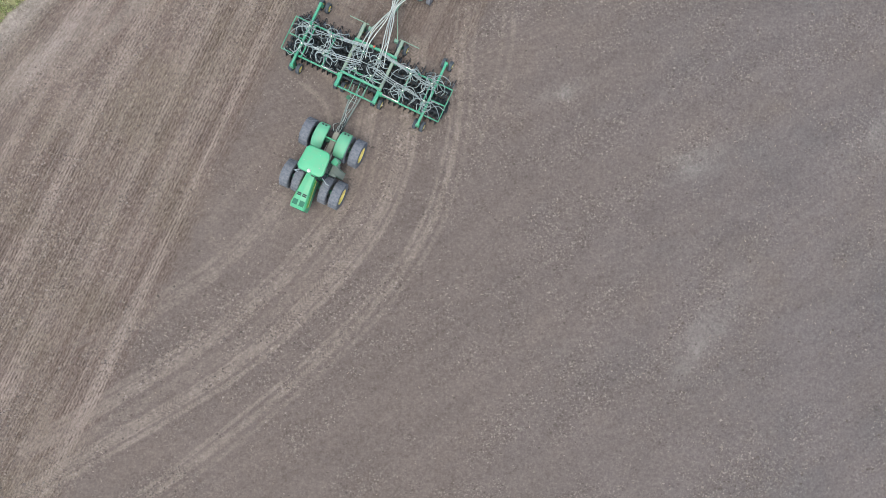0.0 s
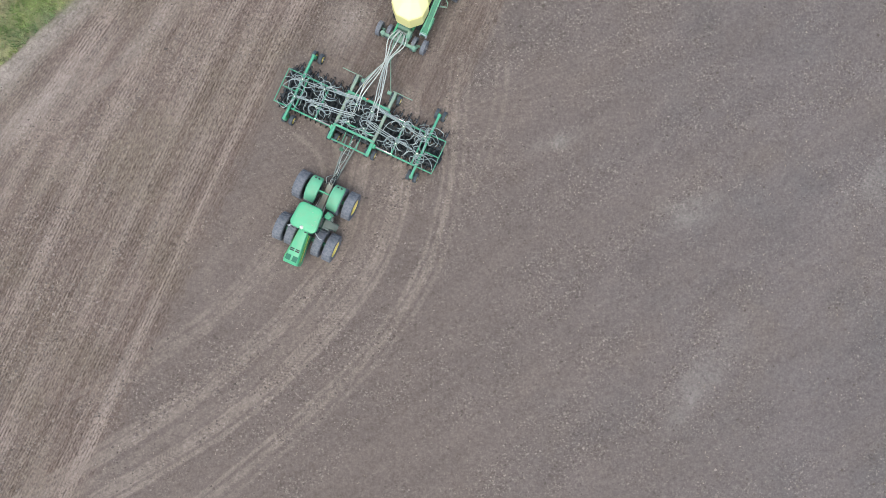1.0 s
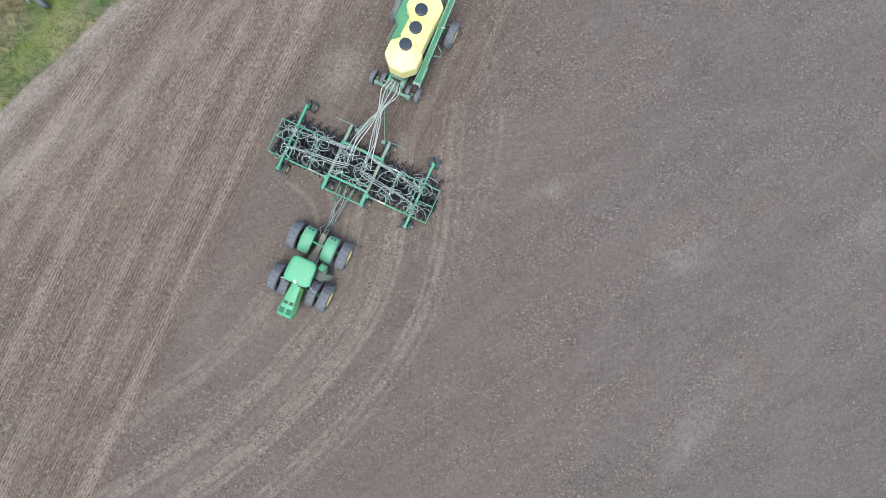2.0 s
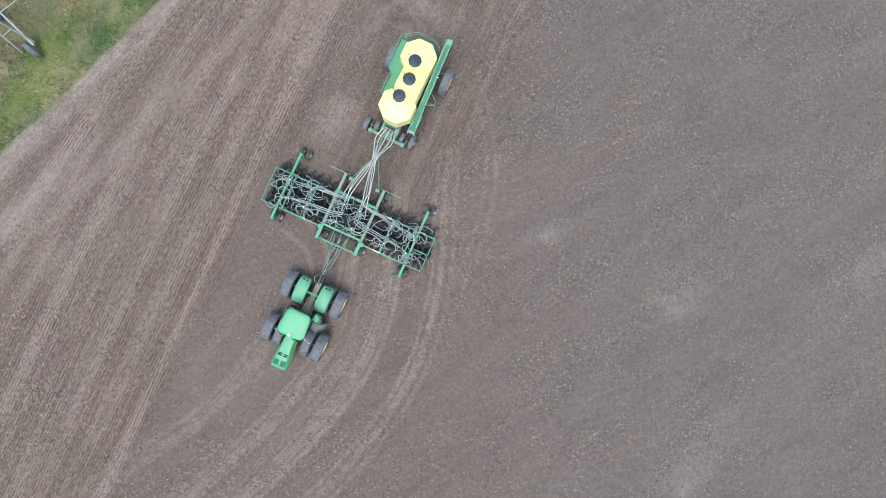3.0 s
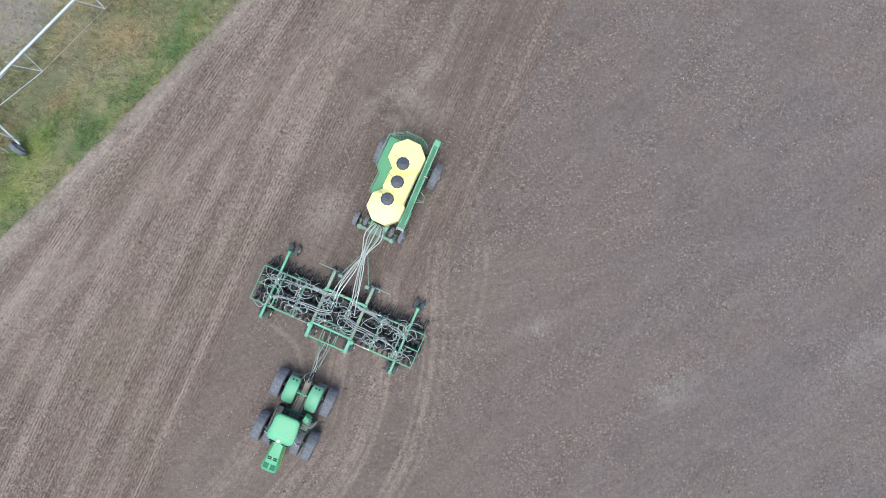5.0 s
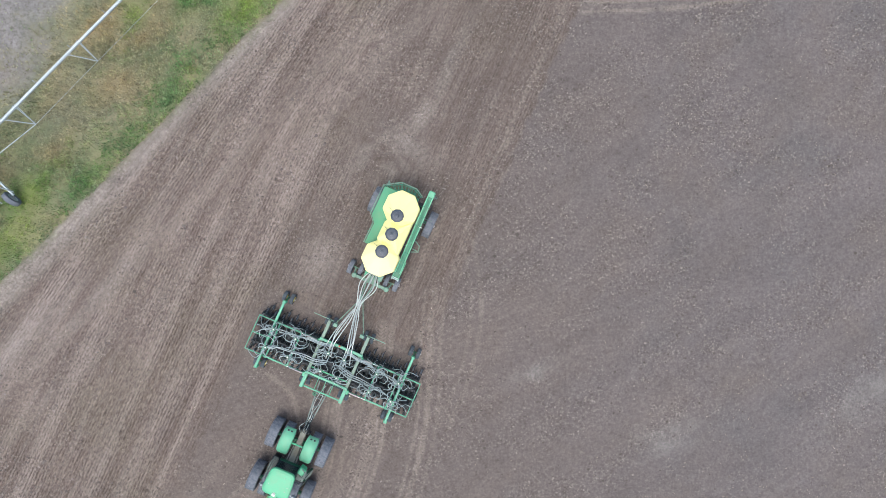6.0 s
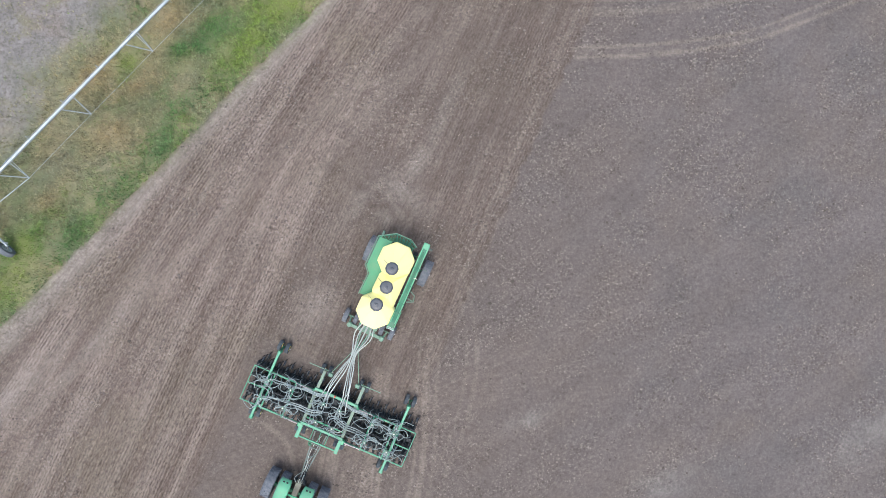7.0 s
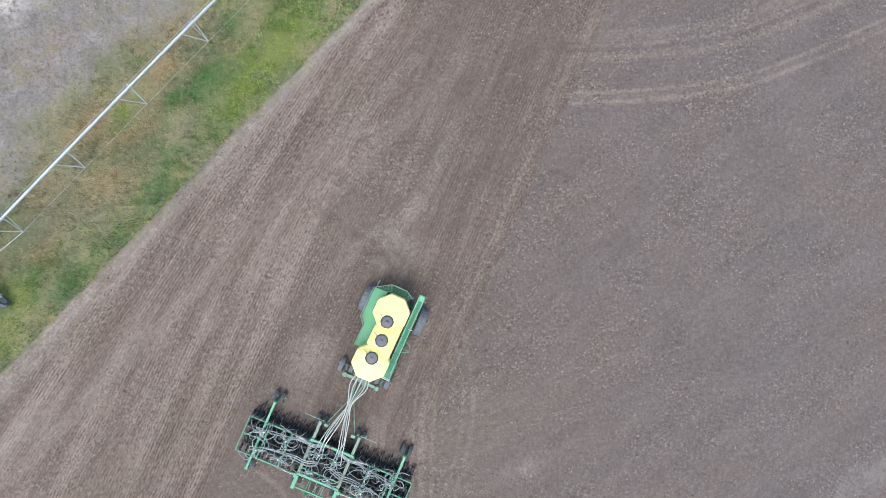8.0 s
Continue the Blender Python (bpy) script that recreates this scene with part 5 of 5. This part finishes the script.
# ---- the seed cart ----
def build_cart():
    cart = thing("seed_cart", pose(-1.35, 8.4, 0, 0, 0, -25.3), "green tow-behind seed cart with three yellow plastic tanks", "seed cart")

    def green(name, a, b, w=0.12, h=0.12, mat=GREEN, label=""):
        bm = bmesh.new()
        bar(bm, a, b, w, h)
        return part(name, bm, mat, cart, label)

    for s in (-1, 1):
        green("chassis_rail", (s * 0.55, -3.3, 1.0), (s * 0.55, 3.1, 1.0), 0.16, 0.24)
    for y in (-3.1, -1.2, 0.6, 1.8, 3.0):
        green("chassis_cross", (-0.55, y, 1.0), (0.55, y, 1.0), 0.14, 0.2, GREEN_DARK)
    green("rear_axle", (-2.1, 1.8, 0.93), (2.1, 1.8, 0.93), 0.2, 0.2, GREEN_DARK)

    def tank(cx, cy, outline, shoulder, lid_y, lid_x):
        bm = bmesh.new()
        hoop = [[bm.verts.new((cx + p[0] * s, cy + p[1] * s, z)) for p in outline] for z, s in ((1.25, 0.30), (2.15, 0.98), (2.25, 1.0), (shoulder - 0.12, 1.0), (shoulder, 0.965))]
        n = len(outline)
        ring = [bm.verts.new((lid_x + 0.44 * math.cos(2 * math.pi * k / n + HALF), lid_y + 0.44 * math.sin(2 * math.pi * k / n + HALF), 3.98)) for k in range(n)]
        hoop.append(ring)
        for a, b in zip(hoop, hoop[1:]):
            for k in range(n):
                bm.faces.new((a[k], a[(k + 1) % n], b[(k + 1) % n], b[k]))
        bm.faces.new(hoop[0][::-1]), bm.faces.new(hoop[-1])
        bmesh.ops.bevel(bm, geom=[e for e in bm.edges if not e.is_boundary], offset=0.035, segments=2, affect="EDGES")
        ob = part("tank", bm, TANK, cart, "translucent yellow plastic tank")
        bm = bmesh.new()
        lathe(bm, [(0.43, -0.06), (0.44, 0.02), (0.41, 0.07), (0.36, 0.085), (0.34, 0.06), (0.12, 0.075), (0.10, 0.12), (0.03, 0.13)], 10, Matrix.Translation((lid_x, lid_y, 4.01)) @ Matrix.Rotation(radians(-90), 4, "Y"))
        for k in range(10):
            a = 2 * math.pi * (k + 0.5) / 10
            bar(bm, (lid_x + 0.12 * math.cos(a), lid_y + 0.12 * math.sin(a), 4.09), (lid_x + 0.35 * math.cos(a), lid_y + 0.35 * math.sin(a), 4.08), 0.03, 0.02, 0)
        lid = part("lid", bm, LID, ob, "dark grey ribbed lid")
        bm = bmesh.new()
        tube(bm, [(lid_x - 0.40, lid_y + 0.18, 4.07), (lid_x - 0.58, lid_y + 0.26, 3.96), (lid_x - 0.72, lid_y + 0.31, 3.86)], 0.010, 5)
        part("lid_strap", bm, DARK_GREY, ob)
        return ob

    HALF = math.pi / 8
    octagon = [(1.25 * math.cos(2 * math.pi * k / 8 + HALF), 1.25 * math.sin(2 * math.pi * k / 8 + HALF)) for k in range(8)]
    tank(-0.06, 1.82, octagon, 3.42, 1.24, -0.05)
    tank(0.06, -1.72, [(1.02 * a, 1.02 * b) for a, b in octagon], 3.44, -1.28, 0.02)
    middle = [(0.86, 1.34), (0.30, 0.88), (-0.72, 0.84), (-0.90, 0.62), (-0.92, -0.58), (-0.74, -0.80), (0.30, -0.82), (0.86, -1.28)]
    tank(0.20, 0.0, middle, 3.40, 0.0, 0.13)
    # decks along the tanks, with rails
    bm = bmesh.new()
    prism(bm, [(-1.00, -1.24), (-0.55, -0.90), (-0.55, 0.90), (-1.00, 1.25), (-1.00, 2.3), (-0.85, 2.86), (-1.80, 2.80), (-1.80, 0.70), (-1.40, 0.24), (-1.42, -1.24)][::-1], 2.14, 2.20)
    part("side_deck", bm, GREEN_DECK, cart, "green side deck")
    # the rear step: an open frame with a grate of slats that fan round the tank
    outer = [(-1.80, 2.82), (-1.30, 3.14), (-0.80, 3.42), (-0.22, 3.48), (0.28, 3.44), (0.80, 3.14)]
    inner = [(-1.22, 2.62), (-0.98, 2.84), (-0.62, 3.02), (-0.16, 3.06), (0.26, 3.04), (0.58, 2.84)]
    for edge in (outer, inner):
        for a, b in zip(edge, edge[1:]):
            bm = bmesh.new()
            bar(bm, (*a, 2.16), (*b, 2.16), 0.06, 0.06, 0.01)
            part("step_frame", bm, GREEN_TEAL, cart)
    for (a0, a1), (b0, b1) in zip(zip(outer, outer[1:]), zip(inner, inner[1:])):
        for k in range(5):
            f = (k + 0.5) / 5
            p, q = Vector(a0).lerp(Vector(a1), f), Vector(b0).lerp(Vector(b1), f)
            bm = bmesh.new()
            bar(bm, (*p, 2.165), (*q, 2.165), 0.045, 0.05, 0.006)
            part("grate_slat", bm, (GREEN_TEAL, OLIVE)[k % 2], cart)
    # dark plate added below so the gaps between slats read as shade
    bm = bmesh.new()
    prism(bm, [(-1.5, 2.75), (-0.7, 3.3), (0.3, 3.35), (0.6, 2.9), (0.2, 2.6), (-1.2, 2.5)][::-1], 1.30, 1.36)
    part("under_tray", bm, GREEN_DARK, cart)
    rails = [(-1.44, -1.22), (-1.42, 0.24), (-1.84, 0.72), (-1.84, 2.82), (-0.80, 3.48), (0.30, 3.50), (0.85, 3.18)]
    for z in (2.55, 2.90):
        bm = bmesh.new()
        tube(bm, [(*p, z) for p in rails], 0.022, 6)
        part("guard_rail", bm, GREEN_DULL, cart)
    for p in rails:
        bm = bmesh.new()
        tube(bm, [(*p, 2.1), (*p, 2.9)], 0.022, 6)
        part("rail_post", bm, GREEN_DULL, cart)
    for y in (-0.4, 0.6, 1.8, 2.9):
        green("deck_bracket", (-0.6, y, 1.1), (-1.6, y, 2.12), 0.07, 0.07, GREEN_DARK)
    bm = bmesh.new()
    for k in range(6):
        bar(bm, (-1.72, 2.95 - 0.02 * k, 0.6 + 0.28 * k), (-1.72, 3.3, 0.6 + 0.28 * k), 0.04, 0.03, 0)
    bar(bm, (-1.72, 2.9, 0.5), (-1.72, 2.9, 2.1), 0.04, 0.04), bar(bm, (-1.72, 3.32, 0.5), (-1.72, 3.32, 2.1), 0.04, 0.04)
    part("ladder", bm, GREEN_DULL, cart)
    # loading conveyor, slung along the side and rising to the rear
    low, high = Vector((1.46, -2.3, 1.55)), Vector((1.37, 3.45, 3.45))
    bm = bmesh.new()
    bar(bm, low, high, 0.30, 0.26, 0.04)
    conveyor = part("conveyor_tube", bm, GREEN_TEAL, cart, "long green conveyor trough")
    for s in (-1, 1):
        bm = bmesh.new()
        bar(bm, low + Vector((s * 0.17, 0, 0.13)), high + Vector((s * 0.17, 0, 0.13)), 0.075, 0.08)
        part("conveyor_edge", bm, GREEN_FADED, conveyor)
    bm = bmesh.new()
    bar(bm, low + Vector((0, 0.4, 0.14)), high + Vector((0, -0.4, 0.14)), 0.10, 0.04, 0.01)
    part("conveyor_belt", bm, GREEN_DARK, conveyor)
    for k in range(7):
        f = 0.16 + 0.115 * k
        p = low.lerp(high, f)
        bm = bmesh.new()
        bar(bm, p + Vector((-0.20, 0, 0.17)), p + Vector((0.20, 0, 0.17)), 0.05, 0.04, 0.008)
        part("trough_strap", bm, GREEN_TEAL, conveyor)
    bm = bmesh.new()
    block(bm, (1.59, 3.42, 3.40), (0.22, 0.26, 0.24), None, 0.05)
    tube(bm, [(1.65, 3.42, 3.40), (1.83, 3.42, 3.40)], 0.08, 10)
    part("drive_motor", bm, DARK_GREY, conveyor)
    bm = bmesh.new()
    tube(bm, spline([(1.62, 3.3, 3.5), (1.72, 2.2, 3.0), (1.66, 0.6, 2.5), (1.70, -1.2, 1.9)], 8), 0.022, 6)
    part("hydraulic_hose", bm, BLACK, conveyor, smooth=True)
    bm = bmesh.new()
    block(bm, (1.37, 3.50, 3.42), (0.44, 0.42, 0.40), None, 0.06)
    part("discharge_spout", bm, GREEN_FADED, conveyor)
    bm = bmesh.new()
    block(bm, (1.47, -1.98, 1.50), (0.50, 1.30, 0.50), None, 0.05)
    part("hopper", bm, GREEN_TEAL, conveyor, "green intake hopper")
    for x, y, w, d in ((1.24, -1.98, 0.05, 1.34), (1.70, -1.98, 0.05, 1.34), (1.47, -1.34, 0.40, 0.05), (1.47, -2.62, 0.40, 0.05), (1.47, -1.72, 0.40, 0.04)):
        bm = bmesh.new()
        block(bm, (x, y, 1.79), (w, d, 0.10), None, 0.012)
        part("hopper_rim", bm, GREEN_FADED, conveyor)
    bm = bmesh.new()
    for s in (-1, 1):
        tube(bm, [(1.47 + s * 0.22, -2.58, 1.75), (1.47 + s * 0.24, -2.72, 1.5)], 0.06, 8)
    block(bm, (1.47, -2.62, 1.72), (0.5, 0.16, 0.12), None, 0.02)
    part("intake_motor", bm, GALV, conveyor)
    bm = bmesh.new()
    tube(bm, [(1.60, -0.55, 2.05), (2.15, -0.30, 1.9), (2.05, 0.1, 1.7), (1.55, 0.35, 2.1)], 0.04, 8)
    tube(bm, [(2.12, -0.28, 1.9), (1.1, -0.25, 1.25)], 0.04, 8)
    part("conveyor_arm", bm, GREEN_DULL, cart, "folding conveyor arm")
    for s in (-1, 1):
        bm = bmesh.new()
        tube(bm, [(s * 1.62, 1.98, 1.95), (s * 2.12, 1.98, 1.97)], 0.035, 8)
        tube(bm, [(s * 1.62, 1.98, 1.95), (s * 1.30, 1.90, 1.20)], 0.035, 8)
        part("wheel_scraper", bm, GREY_GREEN, cart, "pale tyre scraper bar")
    green("conveyor_post", (0.6, 2.6, 1.1), (1.40, 2.6, 3.0), 0.08, 0.08, GREEN_DARK)
    green("conveyor_post", (0.6, -1.6, 1.1), (1.40, -1.6, 1.6), 0.08, 0.08, GREEN_DARK)
    bm = bmesh.new()
    tube(bm, [(1.45, 1.25, 2.85), (1.72, 1.25, 2.95)], 0.03, 6)
    part("latch_pin", bm, WHITE, conveyor)
    # air fan and meters below the front tank
    bm = bmesh.new()
    lathe(bm, [(0.30, -0.15), (0.34, -0.12), (0.34, 0.12), (0.30, 0.15)], 20, Matrix.Translation((0.55, -2.95, 1.30)))
    part("fan_housing", bm, GREEN_DULL, cart)
    bm = bmesh.new()
    block(bm, (0, -2.55, 1.05), (0.9, 0.5, 0.5), None, 0.05)
    part("meter_box", bm, GREEN_DULL, cart)
    # black blocks added to stand for the shade between tanks and conveyor
    for s in (-1, 1):
        bm = bmesh.new()
        block(bm, (s * 0.92, 0.3, 1.30), (0.30, 5.2, 0.5), None, 0.04)
        part("side_frame", bm, BLACK, cart, "dark block added for the shade beside the tanks")
    # front caster axle
    green("caster_beam", (-1.22, -3.62, 1.05), (1.18, -3.62, 1.05), 0.20, 0.18, GREEN_DULL, "faded green caster beam")
    green("tongue_beam", (0.0, -3.2, 1.0), (0.0, -3.6, 1.0), 0.5, 0.16, GREEN_DULL)
    for s in (-1, 1):
        green("beam_brace", (s * 0.55, -3.2, 1.0), (s * 0.55, -3.58, 1.02), 0.14, 0.16, GREEN_DULL)
        bm = bmesh.new()
        lathe(bm, [(0.14, 0.0), (0.18, 0.04), (0.18, 0.36), (0.12, 0.42)], 16, Matrix.Translation((s * 1.22, -3.62, 0.85)) @ Matrix.Rotation(radians(-90), 4, "Y"))
        part("caster_pivot", bm, GREEN_DULL, cart)
        bm = bmesh.new()
        bar(bm, (s * 1.26, -3.60, 0.95), (s * 1.38, -3.1, 0.55), 0.12, 0.14)
        tube(bm, [(s * 0.90, -3.12, 0.50), (s * 1.75, -3.12, 0.50)], 0.05, 8)
        part("caster_arm", bm, GREEN_DULL, cart)
        make_wheel(cart, (s * 1.72, -3.20 if s < 0 else -3.04, 0.50), 0.53, 0.34, 14, STEEL, s, 0.12)
        make_wheel(cart, (s * 0.98, -3.12, 0.50), 0.53, 0.30, 14, STEEL, -s, 0.12)
        make_wheel(cart, (s * 2.08, 1.80, 0.93), 0.96, 0.58, 24, YELLOW, s, 0.08)
    # tongue to the drill
    for s in (-1, 1):
        green("tongue", (s * 0.30, -3.6, 0.95), (-0.05, -5.6, 0.85), 0.09, 0.09, GREEN_DULL)
    # air hoses: a bundle from the meters along the tongue, parting over the drill
    to_cart = Matrix(cart.matrix_basis).inverted() @ pose(-5.842, -1.464, 0, 0, 0, -24.2)
    rng = random.Random(21)
    n = 8
    for k in range(n):
        f = k / (n - 1) * 2 - 1
        s = -1 if k < n // 2 else 1
        j = k % (n // 2)
        reach = rng.uniform(-0.10, 0.12)
        end = to_cart @ Vector((s * (0.34 + 0.22 * j) + reach, 1.25 + rng.uniform(-0.35, 0.45), 1.38))
        over = to_cart @ Vector((s * (0.40 + 0.15 * j) + reach - 0.05, 2.30 + rng.uniform(-0.1, 0.1), 1.66))
        rise = to_cart @ Vector((s * (0.30 + 0.15 * j) + rng.uniform(-0.06, 0.06) - 0.08, 3.2, 1.74 + rng.uniform(-0.05, 0.12)))
        part_at = to_cart @ Vector((s * (0.08 + 0.10 * j) + rng.uniform(-0.05, 0.05) - 0.10, 4.5, 1.58 + rng.uniform(-0.05, 0.10)))
        pinch = Vector((f * 0.16 - 0.06, -5.25, 1.42 + rng.uniform(-0.06, 0.1)))
        bulge = Vector((f * 0.62 + rng.uniform(-0.10, 0.10), -4.05 + 0.12 * abs(f), 1.46 + rng.uniform(-0.08, 0.08)))
        start = Vector((f * 0.34, -2.95, 1.25))
        bm = bmesh.new()
        tube(bm, spline([start, bulge, pinch, part_at, rise, over, end], 9), 0.036, 8)
        part("air_hose", bm, HOSE, cart, "pale grey ribbed air hose", True)
    return cart


LID = painted("dark_grey_plastic", (0.030, 0.048, 0.080), amount=0.06, rough=0.34)
OLIVE = painted("olive_grating", (0.05, 0.115, 0.045), amount=0.3, rough=0.6)
build_tractor()
build_drill()
build_cart()


# ---- the irrigation machine over the verge ----
def build_irrigator():
    base = (-28.94, 12.35)
    turn = math.degrees(math.atan2(VERGE_DIR[1], VERGE_DIR[0]))
    # x runs along the pipe, -y points to the field
    irr = thing("irrigation_pivot", pose(base[0], base[1], 0, 0, 0, turn), "galvanised pivot irrigation span on a wheeled tower over the verge", "irrigator")
    top = 3.9
    lo, hi = -46.0, 46.0

    def arch(x):
        w = x / 46.0 if x > 0 else x / 46.0
        return top + 0.35 * math.sin(math.pi * min(abs(w), 1))

    for s in (-1, 1):
        for k in range(8):
            a, b = s * k * 5.75, s * (k + 1) * 5.75
            bm = bmesh.new()
            tube(bm, [(a, 0, arch(a)), (b, 0, arch(b))], 0.098, 12)
            part("pipe", bm, GALV, irr, "pale galvanised water pipe")
            bm = bmesh.new()
            lathe(bm, [(0.098, -0.03), (0.15, -0.03), (0.15, 0.03), (0.098, 0.03)], 12, Matrix.Translation((a, 0, arch(a))))
            part("flange", bm, GALV, irr)
            for side in (-1, 1):
                n0 = (b - s * 0.2, side * 0.92, arch(b) - 1.15)
                if k < 7:
                    for dx in (-0.85, 0.25):
                        bm = bmesh.new()
                        tube(bm, [(b + dx - s * 0.2, side * 0.06, arch(b)), n0], 0.034, 6)
                        part("truss_strut", bm, GALV, irr)
                    if k < 6:
                        n1 = (b + s * 5.55, side * 0.92, arch(b + s * 5.75) - 1.15)
                        bm = bmesh.new()
                        tube(bm, [n0, n1], 0.010, 6)
                        part("truss_rod", bm, GALV, irr)
                    if k == 0:
                        bm = bmesh.new()
                        tube(bm, [n0, (s * 0.25, side * 0.35, top - 1.0)], 0.030, 6)
                        part("truss_rod", bm, GALV, irr)
                if k < 7 and side < 0:
                    bm = bmesh.new()
                    tube(bm, [(n0[0], -0.92, n0[2]), (n0[0], 0.92, n0[2])], 0.02, 6)
                    part("truss_cross", bm, GALV, irr)
        # goosenecks with drop sprinklers
        for k in range(10):
            x = s * (1.6 + 3.1 * k)
            bm = bmesh.new()
            tube(bm, spline([(x, 0, arch(x) + 0.09), (x, 0.05, arch(x) + 0.25), (x, 0.22, arch(x) + 0.20), (x, 0.25, arch(x) - 0.9)], 4), 0.014, 5)
            part("drop_pipe", bm, GALV, irr)
    # tower legs, base beam and wheels
    for side in (-1, 1):
        for dx in (-0.55, 0.55):
            bm = bmesh.new()
            tube(bm, [(dx * 0.25, side * 0.10, top), (dx, side * 1.75, 0.85)], 0.045, 8)
            part("tower_leg", bm, GALV, irr)
        bm = bmesh.new()
        tube(bm, [(-0.40, side * 1.05, 2.15), (0.40, side * 1.05, 2.15)], 0.03, 6)
        part("leg_brace", bm, GALV, irr)
        bm = bmesh.new()
        lathe(bm, [(0.14, -0.12), (0.17, -0.05), (0.17, 0.05), (0.14, 0.12)], 14, Matrix.Translation((0.0, side * 1.85, 0.62)))
        part("gearbox", bm, STEEL, irr)
        make_wheel(irr, (-0.02, side * 1.85, 0.58), 0.60, 0.34, 14, GALV, 1, 0.12)
    bm = bmesh.new()
    bar(bm, (0.35, -1.85, 0.75), (0.35, 1.85, 0.75), 0.13, 0.13)
    part("base_beam", bm, GALV, irr)
    bm = bmesh.new()
    block(bm, (0.2, 0.35, top - 0.55), (0.3, 0.2, 0.45), None, 0.03)
    part("control_box", bm, GALV, irr)
    return irr


build_irrigator()
